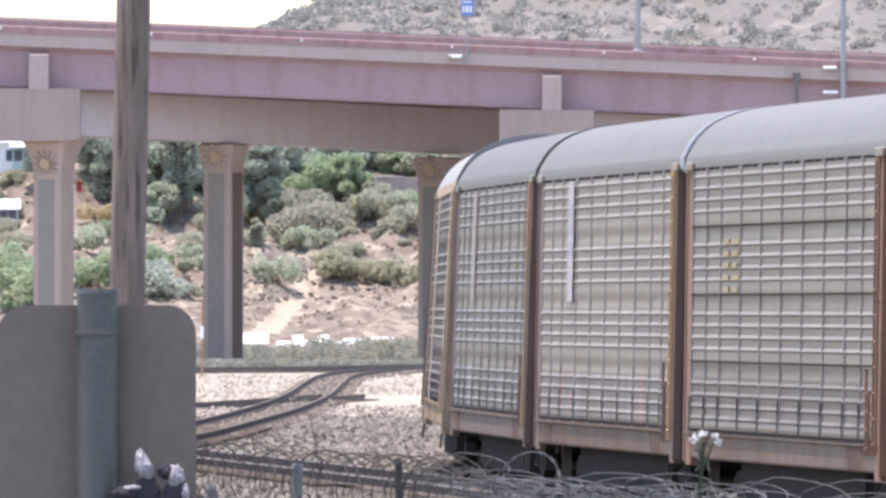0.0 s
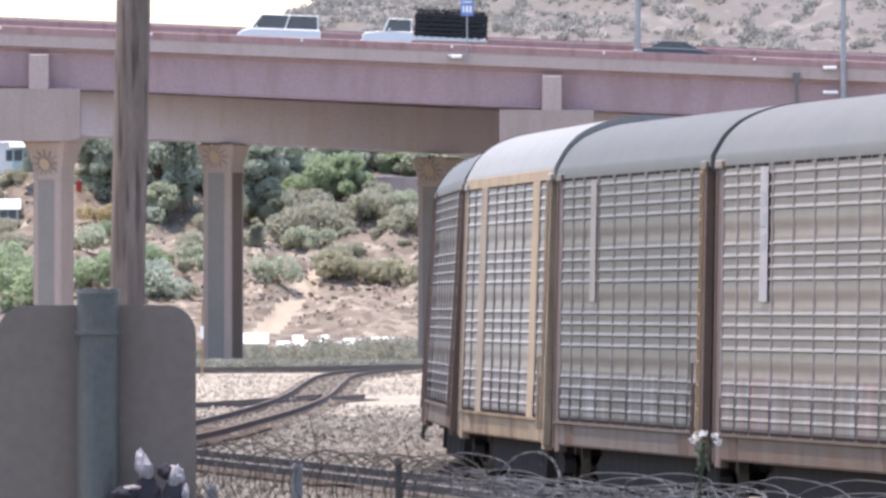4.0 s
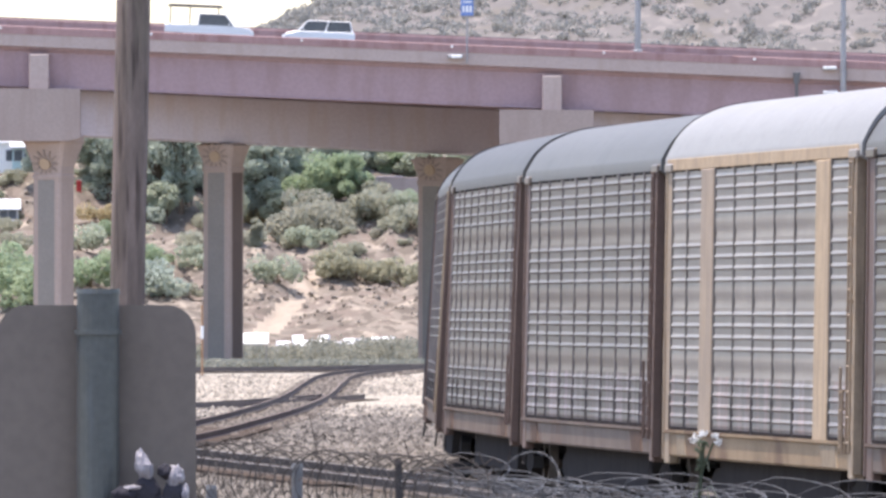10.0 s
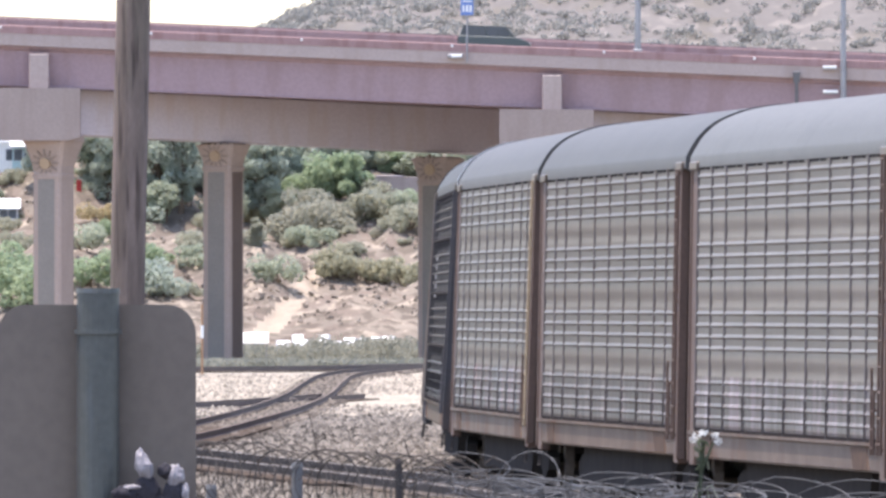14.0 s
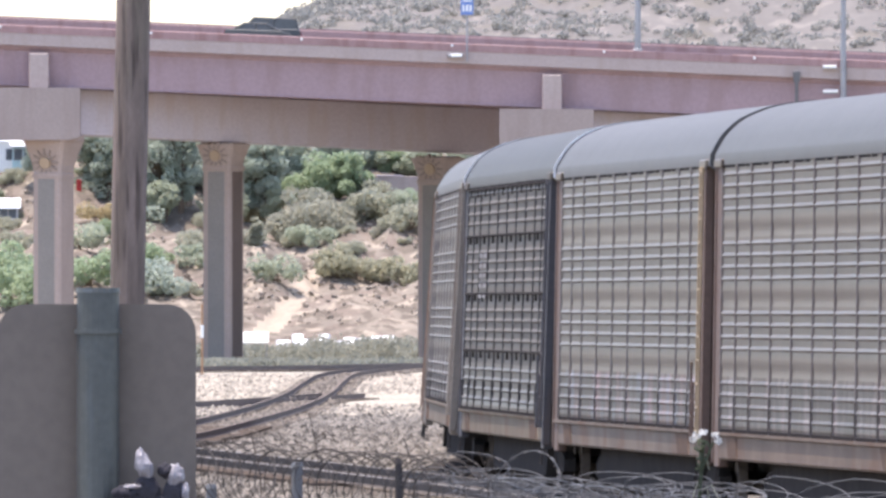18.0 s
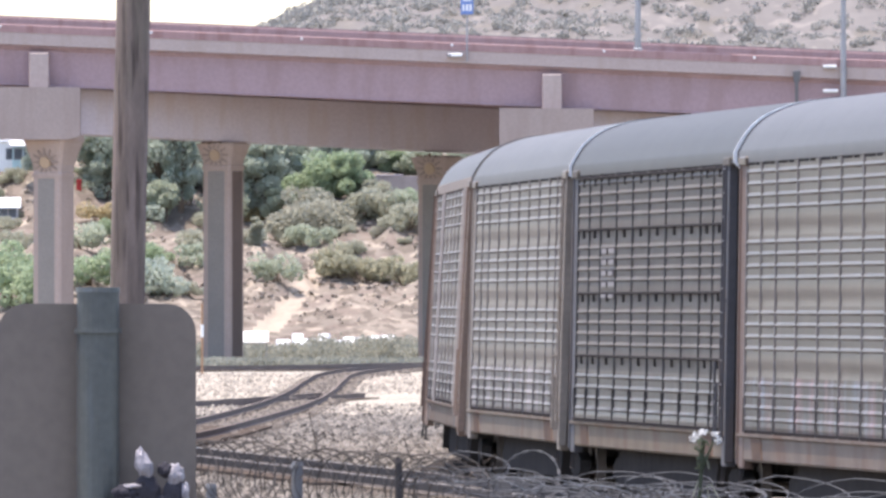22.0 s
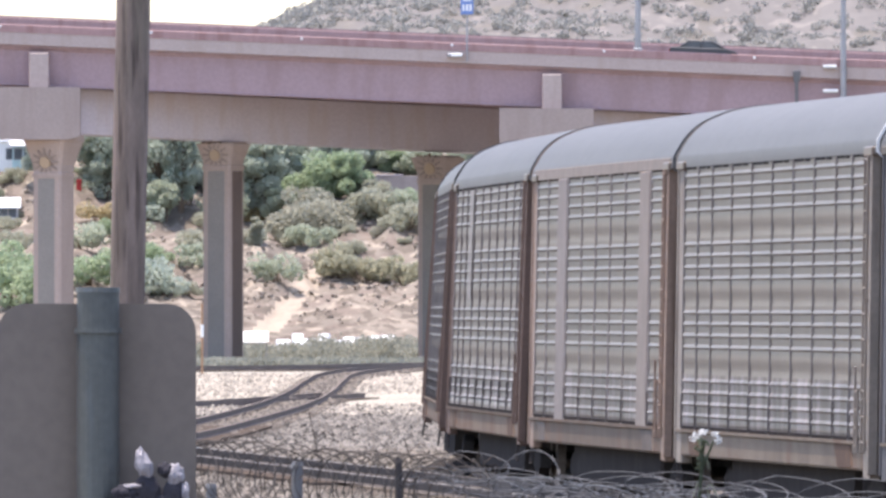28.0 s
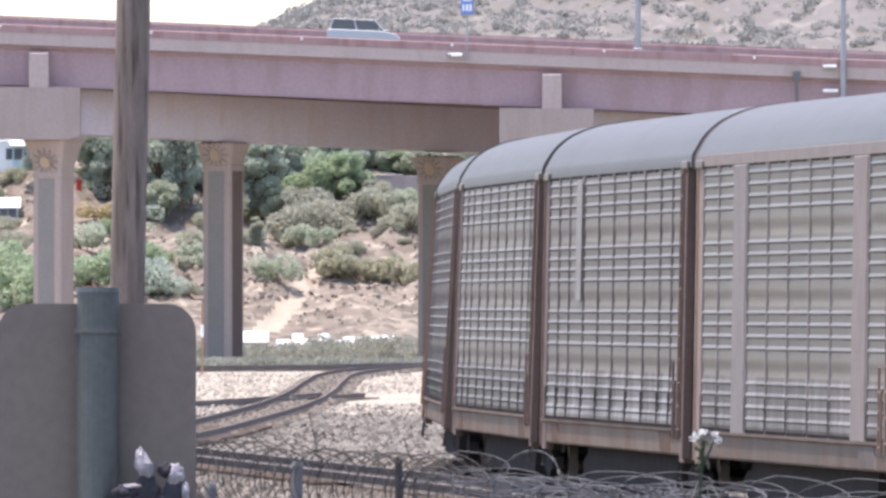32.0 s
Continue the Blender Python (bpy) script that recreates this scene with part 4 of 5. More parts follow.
    for k in range(26):
        ob.faces.new((ring[0][k], ring[0][(k + 1) % 26], ring[1][(k + 1) % 26], ring[1][k]))
    ob.faces.new(ring[0])
    ob.faces.new(ring[1][::-1])
    door = mesh_of("end_door", ob, mend)
    for sx in (0, 180):
        for side in (1, -1):
            link_mesh("end_door", door, root, Matrix.Rotation(radians(sx), 4, "Z") @ (pose(h - 0.12, 0, 0) if side == 1 else pose(h - 0.12, -1.36, 0)), "ribbed end door")
        bm = box(bm_new(), h - 0.3, h + 0.42, -0.12, 0.12, 0.68, 0.95, 0.03)
        box(bm, h + 0.40, h + 0.68, -0.16, 0.16, 0.64, 1.0, 0.04)
        part("coupler", bm, M_UNDER, root, m=Matrix.Rotation(radians(sx), 4, "Z"))
    kinds = {}

    def panel(width, low):
        key = (round(width, 3), low)
        if key not in kinds:
            kinds[key] = panel_mesh(width, mg if low else mp, spec.get("flare", 0.0) if low else 0.0, FEET[1] - LO if low else ROW)
        return kinds[key]
    flare = spec.get("flare", 0.0)
    bm = box(bm_new(), -0.018, 0.018, -0.058, 0.06, LO + 0.32, HI + 0.05, 0.006)
    box(bm, -0.017, 0.017, -0.059 - flare * 0.35, 0.06, LO - 0.04, LO + 0.32, 0.008)
    post = mesh_of("post", bm, mthin)
    broad = mesh_of("broad_post", box(bm_new(), -0.9, 0.9, -0.068, 0.06, LO - 0.05, HI + 0.02, 0.015), mpost)
    fade = tuple(0.5 * a + 0.5 * b for a, b in zip(spec["post"], (0.25, 0.225, 0.215)))
    pale_broad = mesh_of("broad_post", box(bm_new(), -0.9, 0.9, -0.068, 0.06, LO - 0.05, HI + 0.02, 0.015), paint("faded_post", fade, rough=0.75, spec=0.1, scale=1.5, fine=14, streak=(spec["post"], (5, 5, 0.5), 0.52, 0.6))) if spec.get("frame") else None
    # Dark sliver painting the black shadow beside each lower post
    foot = mesh_of("post_foot", box(bm_new(), -0.016, 0.016, -0.063 - flare * 0.36, -0.03, LO + 0.01, LO + 0.50, 0.005), M_UNDER)
    clip = mesh_of("roof_clip", box(bm_new(), -0.035, 0.035, -0.02, 0.03, HI + 0.01, HI + 0.10, 0.005), mp)
    sill_o = [(0.10, 0.78), (-0.02, 0.77), (-0.04, 0.80), (-0.04, 1.10), (-0.075, 1.12), (-0.075, 1.16), (0.10, 1.16)]
    sill = mesh_of("side_sill", prism(bm_new(), sill_o, -h + 0.05, h - 0.05), msill)
    lip = -0.03
    rail_o = [(0.08, HI + 0.002), (lip, HI + 0.002), (lip, HI + 0.10), (0.08, HI + 0.10)]
    top = mesh_of("top_rail", prism(bm_new(), rail_o, -h + 0.5, h - 0.5), mpost if spec.get("frame") else mp)
    fascia = mesh_of("fascia", box(bm_new(), -h + 0.03, h - 0.03, -0.058, -0.02, 4.955, 5.125, 0.006), mpost) if spec.get("frame") else None
    corner = mesh_of("corner_post", box(bm_new(), -0.36, 0.36, -0.05, 0.10, 0.66, 4.99, 0.02), mend)
    edge = mesh_of("corner_edge", box(bm_new(), -0.06, 0.06, -0.075, 0.06, 0.72, 5.0, 0.012), mend)
    # Thin pale strip that paints a highlight along the rear corner
    strip = mesh_of("edge_strip", box(bm_new(), -0.02, 0.02, -0.072, -0.02, 1.0, 4.97, 0.006), mp)
    bm = bm_new()
    for x in (-0.2, 0.2):
        box(bm, x - 0.022, x + 0.022, -0.115, -0.08, 1.0, 4.95, 0.008)
    for k in range(12):
        rod(bm, (-0.2, -0.098, 1.15 + 0.34 * k), (0.2, -0.098, 1.15 + 0.34 * k), 0.015, 0.015, 6)
    for z in (1.05, 3.0, 4.86):
        for x in (-0.2, 0.2):
            box(bm, x - 0.02, x + 0.02, -0.10, -0.04, z, z + 0.05)
    ladder = mesh_of("ladder", bm, mend if not spec.get("ladder") else paint("ladder", spec["ladder"], rough=0.65, scale=2, fine=15))
    bm = bm_new()
    for x, z1 in ((-0.16, 2.15), (0.16, 1.85)):
        box(bm, x - 0.02, x + 0.02, -0.125, -0.09, 1.0, z1, 0.006)
    for k in range(4):
        rod(bm, (-0.16, -0.108, 1.1 + 0.24 * k), (0.16, -0.108, 1.1 + 0.24 * k), 0.012, 0.012, 6)
        box(bm, -0.18, -0.14, -0.108, -0.03, 1.1 + 0.24 * k, 1.13 + 0.24 * k)
    grab = mesh_of("low_ladder", bm, mend)
    mpad = paint("pad", tuple(c * 0.42 for c in spec["sill"]), rough=0.9, spec=0.05, scale=3, fine=16) if spec.get("frame") else M_PADBROWN
    # Raised strip in place of the dark gap between panels and sill
    gap_strip = mesh_of("drip_edge", box(bm_new(), -h + 0.8, h - 0.8, -0.046 - flare, 0.02, LO - 0.005, LO + 0.04), M_SLOT)
    bracket = mesh_of("eave_bracket", box(bm_new(), -0.55, 0.5, -0.09, 0.05, 4.93, 5.06, 0.02), mp)
    slots = {}

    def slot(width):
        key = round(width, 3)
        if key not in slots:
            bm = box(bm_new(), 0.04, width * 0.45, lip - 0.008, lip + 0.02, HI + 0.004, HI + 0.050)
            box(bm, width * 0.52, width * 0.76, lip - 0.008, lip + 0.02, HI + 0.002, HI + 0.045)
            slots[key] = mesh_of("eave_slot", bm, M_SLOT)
        return slots[key]
    pads = []
    for half, lean in ((0.7, 0.35), (1.05, 0.45)):
        pads.append(mesh_of("jacking_pad", prism_y(bm_new(), [(-half, 1.10), (half, 1.10), (half + lean - 0.2, 0.80), (-half + lean, 0.80)], -0.058, 0.02), mpad))
    step = mesh_of("stirrup_step", tube(bm_new(), [(-0.2, -0.03, 0.78), (-0.2, -0.05, 0.42), (0.2, -0.05, 0.42), (0.2, -0.03, 0.78)], 0.02, 5), M_UNDER)
    belt = mesh_of("belt_rail", box(bm_new(), -h + 0.8, h - 0.8, -0.066, 0.02, -0.02 if spec.get("dull") else -0.013, 0.02 if spec.get("dull") else 0.013, 0.006), M_UNDER)
    tab = mesh_of("belt_tab", box(bm_new(), -0.022, 0.022, -0.064, 0.0, -0.13, -0.015, 0.004), M_UNDER)
    widths = FRAMED if spec.get("frame") else BAYS
    for turn in (0, 180):
        M = Matrix.Rotation(radians(turn), 4, "Z") @ pose(0, -HALF, 0)

        def put(nm, me, x, z=0.0, label="", y=0.0):
            return link_mesh(nm, me, root, M @ pose(x, y, z), label)
        put("side_sill", sill, 0)
        put("top_rail", top, 0)
        if fascia:
            put("fascia", fascia, 0, label="painted band under the eave")
        put("drip_edge", gap_strip, 0, label="near-black strip painting the gap below the panels")
        x = -h + 0.8
        total = sum(1.9 if w is None else w for w in widths)
        faded = True
        k = (BODY - 1.6) / total
        for w in widths:
            if w is None:
                put("broad_post", pale_broad if faded else broad, x + 0.95 * k, label="faded pinkish side post" if faded else "broad painted side post")
                faded = False
                x += 1.9 * k
                continue
            w *= k
            for r in range(ROWS):
                put("panel", panel(w, r == 0), x, FEET[r])
            put("post", post, x)
            put("eave_slot", slot(w), x, label="near-black bars painting open slots under the eave")
            put("roof_clip", clip, x)
            for z in spec["belts"] if spec.get("dull") else ():
                put("belt_tab", tab, x + w / 2, z, "small dark tab under a belt rail")
            put("post_foot", foot, x)
            x += w
        put("post", post, x)
        for z in spec.get("belts", ()):
            put("belt_rail", belt, 0, z, "dark horizontal belt rail")
        for sx in (-1, 1):
            put("corner_post", corner, sx * (h - 0.42))
            put("corner_edge", edge, sx * (h - 0.06), y=-0.002)
            put("eave_bracket", bracket, sx * (h - 0.42), label="pale bracket under the eave")
            put("jacking_pad", pads[0] if sx < 0 else pads[1], -h + 2.6 if sx < 0 else h - 3.5, label="dark rusty jacking pad")
            put("stirrup_step", step, sx * (h - 0.5))
        put("edge_strip", strip, -h + 0.03, label="pale strip painting the highlight on the car edge")
        put("ladder", ladder, h - 0.45)
        put("low_ladder", grab, h - 1.25)
        for bay, tall, colour in spec.get("placards", ()):
            me = mesh_of("placard", box(bm_new(), -0.55, 0.55, -0.068, -0.061, HI - tall, HI - 0.02, 0.004), paint("placard", colour, rough=0.6, scale=1.2, fine=20, bump=0.03,
                         streak=(tuple(c * 0.7 for c in colour), (4, 4, 0.7), 0.55, 0.5)))
            put("placard", me, -h + bay, label="pale placard sheet")
            if spec.get("blocks"):
                for n in range(3):
                    blk = mesh_of("placard_block", box(bm_new(), -0.33, 0.33, -0.074, -0.0685, HI - 0.55 - 0.3 * n, HI - 0.36 - 0.3 * n), M_GREYPOLE)
                    put("placard_block", blk, -h + bay, label="grey unreadable printed block")
        for bay, z, colour in spec.get("stencils", ()):
            mst = paint("stencil", colour, rough=0.6, scale=2, fine=20, bump=0)
            for n in range(5):
                for x0, x1 in ((-1.15, -0.25), (0.15, 1.2 - 0.12 * (n % 3))):
                    bar = mesh_of("stencil_bar", box(bm_new(), x0, x1, -0.064, -0.056, z - 0.17 * n, z - 0.17 * n + 0.075), mst)
                    put("stencil_bar", bar, -h + bay, label="faint unreadable stencilled line")
    # trucks and wheels
    bm = bm_new()
    rod(bm, (0, -0.80, 0), (0, -0.69, 0), 0.38, 0.38, 20)
    rod(bm, (0, -0.70, 0), (0, -0.66, 0), 0.41, 0.41, 20)
    rod(bm, (0, 0.80, 0), (0, 0.69, 0), 0.38, 0.38, 20)
    rod(bm, (0, 0.70, 0), (0, 0.66, 0), 0.41, 0.41, 20)
    rod(bm, (0, -1.02, 0), (0, 1.02, 0), 0.075, 0.075, 10)
    wheel = mesh_of("wheelset", bm, M_RAIL)
    bm = bm_new()
    for y in (-0.98, 0.98):
        prism_y(bm, [(-1.15, 0.30), (-1.15, 0.50), (-0.5, 0.62), (0.5, 0.62), (1.15, 0.50), (1.15, 0.30), (0.75, 0.28), (0.4, 0.16), (-0.4, 0.16), (-0.75, 0.28)], y - 0.09, y + 0.09)
    box(bm, -0.25, 0.25, -1.0, 1.0, 0.34, 0.56, 0.02)
    frame_me = mesh_of("truck_frame", bm, M_UNDER)
    for sx in (-1, 1):
        truck = link_mesh("truck_frame", frame_me, root, pose(sx * 9.95, 0, 0))
        for dx in (-0.88, 0.88):
            WHEELS.append(link_mesh("wheelset", wheel, truck, pose(dx, 0, 0.38)))
    return root


RUST, BROWN, DARK = (0.25, 0.14, 0.085), (0.155, 0.10, 0.078), (0.085, 0.08, 0.085)
SILL = (0.40, 0.33, 0.285)
GREY = (0.50, 0.51, 0.53)
CARS = {
    -2: dict(label="weathered grey autorack car with brown end posts", panel=(0.44, 0.41, 0.39), post=(0.33, 0.30, 0.28), sill=SILL, roof=GREY, end=BROWN),
    -1: dict(label="brown-grey autorack car with dark belt rails and bulged lower panels", panel=(0.64, 0.585, 0.52), post=(0.20, 0.175, 0.16), sill=(0.42, 0.34, 0.29), roof=(0.72, 0.71, 0.69), end=RUST,
             belts=(2.18, 3.14, 4.12), flare=0.035, thin=(0.34, 0.30, 0.275), sunlit_rim=True, placards=(), stencils=((6.6, 3.85, (0.36, 0.27, 0.145)),)),
    0: dict(label="grey autorack car with rust-yellow ladder and red graffiti traces", fade=(1.05, 1.0, 0.96), panel=(0.71, 0.655, 0.595), post=(0.40, 0.36, 0.34), sill=(0.38, 0.30, 0.25), roof=(0.68, 0.67, 0.65), end=BROWN, ladder=(0.42, 0.27, 0.12), sunlit_rim=True, blocks=True,
            placards=((6.9, 1.9, (0.42, 0.375, 0.36)),), tags=((0.50, 0.25, 0.22), (0.40, 0.42, 0.47))),
    1: dict(label="grey autorack car with tan placard and blue graffiti traces", fade=(0.9, 0.86, 0.83), panel=(0.385, 0.358, 0.328), post=(0.37, 0.34, 0.32), sill=(0.40, 0.34, 0.31), roof=(0.60, 0.60, 0.585), end=BROWN, ladder=(0.36, 0.245, 0.14),
            placards=((7.1, 1.9, (0.30, 0.255, 0.215)),), tags=((0.29, 0.33, 0.36), (0.36, 0.36, 0.38))),
    2: dict(label="yellow-framed autorack car with silver panels and white roof", panel=(0.84, 0.85, 0.86), post=(0.47, 0.34, 0.215), sill=(0.72, 0.56, 0.39), roof=(1.25, 1.27, 1.29), end=(0.37, 0.275, 0.185),
            frame=True, rise=1.10, thin=(0.20, 0.175, 0.155), tags=((0.56, 0.40, 0.38), (0.58, 0.58, 0.6))),
    3: dict(label="pale grey autorack car with brown end posts", panel=(0.50, 0.475, 0.47), post=(0.30, 0.27, 0.26), sill=(0.44, 0.37, 0.34), roof=(0.62, 0.64, 0.66), end=BROWN, tags=((0.46, 0.38, 0.42), (0.5, 0.48, 0.5))),
    4: dict(label="brownish-grey autorack car with brown end posts", panel=(0.38, 0.338, 0.318), post=(0.34, 0.30, 0.28), sill=(0.42, 0.34, 0.30), roof=(0.47, 0.48, 0.50), end=BROWN, tags=((0.42, 0.39, 0.38), (0.40, 0.33, 0.32))),
    5: dict(label="grey autorack car with tan ladder and pink and blue graffiti", panel=(0.39, 0.362, 0.338), post=(0.38, 0.35, 0.33), sill=(0.43, 0.37, 0.34), roof=(0.50, 0.51, 0.54), end=BROWN, ladder=(0.40, 0.30, 0.19),
            tags=((0.46, 0.29, 0.31), (0.29, 0.38, 0.47))),
    6: dict(label="dark grey autorack car with black belt rails and bulged lower panels", sunlit_rim=True, dull=True, panel=(0.43, 0.43, 0.425), post=(0.17, 0.16, 0.16), sill=(0.42, 0.36, 0.30), roof=(0.355, 0.36, 0.37), end=DARK,
            belts=(2.18, 3.14, 4.12, 4.92), flare=0.035, thin=(0.075, 0.07, 0.07), stencils=((6.6, 3.75, (0.235, 0.21, 0.205)),)),
    7: dict(label="light grey autorack car with dark end posts", panel=(0.49, 0.46, 0.437), post=(0.36, 0.33, 0.31), sill=(0.45, 0.39, 0.34), roof=(0.56, 0.57, 0.60), end=(0.27, 0.225, 0.185), dark_rim=False, sunlit_rim=True, tags=((0.50, 0.46, 0.46), (0.44, 0.44, 0.47))),
    8: dict(label="grey autorack car framed in faded pinkish tan", panel=(0.45, 0.418, 0.395), post=(0.245, 0.20, 0.172), sill=(0.36, 0.30, 0.265), roof=(0.53, 0.54, 0.57), end=(0.29, 0.20, 0.15), frame=True, dark_rim=False, thin=(0.34, 0.29, 0.26),
            tags=((0.5, 0.48, 0.48), (0.42, 0.38, 0.38))),
    9: dict(label="brown-grey autorack car with bulged lower panels", panel=(0.405, 0.368, 0.353), post=(0.28, 0.25, 0.24), sill=(0.42, 0.34, 0.29), roof=(0.52, 0.53, 0.56), end=BROWN, flare=0.035,
            placards=((7.1, 1.9, (0.25, 0.22, 0.20)),), tags=((0.55, 0.54, 0.53), (0.36, 0.34, 0.34))),
    10: dict(label="grey autorack car with dark brown end posts", panel=(0.435, 0.405, 0.385), post=(0.30, 0.28, 0.27), sill=SILL, roof=(0.52, 0.53, 0.55), end=BROWN),
    11: dict(label="weathered grey autorack car at the back of the curve", panel=(0.44, 0.41, 0.39), post=(0.31, 0.29, 0.28), sill=SILL, roof=GREY, end=BROWN),
    12: dict(label="weathered grey autorack car far round the curve", panel=(0.45, 0.42, 0.40), post=(0.31, 0.29, 0.28), sill=SILL, roof=GREY, end=RUST),
}
TRAIN = {}
for number, spec in CARS.items():
    spec["name"] = "car" + "abcdefghijklmnop"[number + 2]
    TRAIN[number] = autorack(spec)


# ---- road vehicles ----
def vehicle(kind, colour, words, flip=False):
    """A road vehicle heading to +x: body, glass, roof, wheels and lamps."""
    mat = surface("paint_" + kind, colour, tuple(c * 0.9 for c in colour), rough=0.3, scale=1, fine=20, bump=0, mix=0.4)
    root = tagged(new({"suv": "suv", "sedan": "sedan", "pickup": "pickup_truck", "van": "van", "stake": "stake_truck", "ladder": "pickup_truck"}[kind]), words,
                  {"suv": "car", "sedan": "car"}.get(kind, "truck" if kind != "van" else "van"), group="traffic on the bridge")
    L, W, low, belt, top, g0, g1 = {"sedan": (4.7, 1.8, 0.28, 0.88, 1.36, -1.75, 0.95), "suv": (4.9, 1.95, 0.34, 1.12, 1.85, -2.25, 0.95), "van": (5.6, 2.0, 0.36, 1.2, 2.15, -2.6, 1.45),
                                     "pickup": (5.9, 2.0, 0.42, 1.12, 1.9, -0.75, 1.25), "ladder": (5.9, 2.0, 0.42, 1.12, 1.9, -0.75, 1.25), "stake": (8.4, 2.1, 0.5, 1.35, 2.2, 0.9, 2.3)}[kind]
    a = L / 2
    hood = belt - (0.06 if kind != "van" else 0.1)
    if kind in ("pickup", "ladder"):
        body = [(-a, low + 0.15), (-a, belt), (-a + 1.9, belt), (-a + 1.9, belt), (g1 + 0.3, belt), (a - 0.25, hood - 0.04), (a, hood - 0.25), (a, low)]
    elif kind == "stake":
        body = [(-a, 0.85), (-a, 1.05), (g0 - 0.1, 1.05), (g0 - 0.1, belt), (g1 + 0.2, belt), (a - 0.15, belt - 0.15), (a, belt - 0.4), (a, low), (g0, low), (g0, 0.85)]
    else:
        body = [(-a + 0.05, low + 0.1), (-a, belt - 0.15), (-a + 0.12, belt), (g1 + 0.45, belt), (a - 0.3, hood - 0.1), (a - 0.02, hood - 0.32), (a, low + 0.1), (a - 0.15, low)]
    bm = prism_y(bm_new(), [p for i, p in enumerate(body) if i == 0 or p != body[i - 1]], -W / 2, W / 2)
    bmesh.ops.bevel(bm, geom=[e for e in bm.edges], offset=0.04, segments=1, affect="EDGES")
    part("body", bm, mat, root)
    rake = {"sedan": (0.75, 0.95), "suv": (0.2, 0.65), "van": (0.1, 0.7), "pickup": (0.12, 0.6), "ladder": (0.12, 0.6), "stake": (0.05, 0.3)}[kind]
    cab = [(g0, belt - 0.02), (g0 + rake[0], top - 0.06), (g1 + 0.45 - rake[1], top - 0.06), (g1 + 0.45, belt - 0.02)]
    bm = bm_new()
    prism_y(bm, cab, -W / 2 + 0.12, W / 2 - 0.12)
    part("cabin_glass", bm, M_GLASS, root, "dark tinted windows")
    bm = box(bm_new(), g0 + rake[0] - 0.08, g1 + 0.5 - rake[1], -W / 2 + 0.1, W / 2 - 0.1, top - 0.065, top, 0.03)
    part("roof", bm, mat, root)
    mids = [0.0, 1.0] if kind in ("pickup", "ladder", "stake") else [0.0, 0.5, 1.0]
    for f in mids:
        xb = g0 + f * (g1 + 0.45 - g0)
        xt = g0 + rake[0] + f * (g1 + 0.45 - rake[1] - g0 - rake[0])
        for s in (-1, 1):
            part("pillar", rod(bm_new(), (xb, s * (W / 2 - 0.1), belt - 0.02), (xt, s * (W / 2 - 0.11), top - 0.05), 0.055, 0.05, 6), mat, root)
    tyre = bm_new()
    rod(tyre, (0, -0.11, 0), (0, 0.11, 0), 0.35, 0.35, 18)
    tyre = mesh_of("tyre", tyre, M_BLACK)
    rim = mesh_of("rim", rod(bm_new(), (0, -0.125, 0), (0, 0.125, 0), 0.2, 0.2, 12), M_GALV)
    for x in (-a + 0.95, a - 0.95):
        for s in (-1, 1):
            w = link_mesh("wheel", tyre, root, pose(x, s * (W / 2 - 0.12), 0.35))
            link_mesh("rim", rim, w)
    for s in (-1, 1):
        part("headlight", box(bm_new(), a - 0.04, a + 0.02, s * W * 0.36 - 0.16, s * W * 0.36 + 0.16, hood - 0.42, hood - 0.26, 0.02), M_LAMPWHITE, root)
        part("tail_light", box(bm_new(), -a - 0.015, -a + 0.05, s * W * 0.40 - 0.1, s * W * 0.40 + 0.1, belt - 0.4, belt - 0.12, 0.02), M_LAMPRED, root)
        part("mirror", box(bm_new(), g1 + 0.05, g1 + 0.15, s * (W / 2 + 0.1) - 0.09, s * (W / 2 + 0.1) + 0.09, belt + 0.02, belt + 0.18, 0.03), mat, root)
    part("bumper", box(bm_new(), a - 0.06, a + 0.06, -W / 2 + 0.05, W / 2 - 0.05, low + 0.05, low + 0.26, 0.03), M_CHROME if kind in ("pickup", "stake") else mat, root)
    if kind in ("pickup", "ladder"):
        bm = box(bm_new(), -a + 0.1, g0 - 0.1, -W / 2 + 0.1, W / 2 - 0.1, belt - 0.5, belt + 0.004)
        part("truck_bed", bm, M_BLACK, root, "dark open load bed")
    if kind == "ladder":
        for x in (-2.6, -1.3, 0.6):
            for s in (-1, 1):
                part("rack_upright", rod(bm_new(), (x, s * 0.85, belt - 0.05), (x, s * 0.85, top + 0.42), 0.03, 0.03, 6), M_UNDER, root)
            part("rack_crossbar", rod(bm_new(), (x, -0.85, top + 0.42), (x, 0.85, top + 0.42), 0.03, 0.03, 6), M_UNDER, root)
        for s in (-0.85, 0.85):
            part("rack_rail", rod(bm_new(), (-2.8, s, top + 0.44), (0.9, s, top + 0.44), 0.035, 0.035, 6), M_UNDER, root)
        bm = box(bm_new(), -2.7, 0.8, -0.5, 0.3, top + 0.48, top + 0.58, 0.02)
        part("ladder", bm, M_GALV, root, "aluminium ladder")
    if kind == "stake":
        bm = bm_new()
        for i in range(10):
            x = -a + 0.08 + i * 0.52
            for s in (-1, 1):
                box(bm, x - 0.04, x + 0.04, s * W / 2 - 0.05, s * W / 2 + 0.05, 1.0, 2.55)
        for z in (1.2, 1.5, 1.8, 2.1, 2.4):
            for s in (-1, 1):
                box(bm, -a + 0.03, g0 - 0.2, s * W / 2 - 0.03, s * W / 2 + 0.03, z, z + 0.2)
        part("stake_sides", bm, M_BLACK, root, "dark wooden stake sides")
        rng = np.random.default_rng(77)
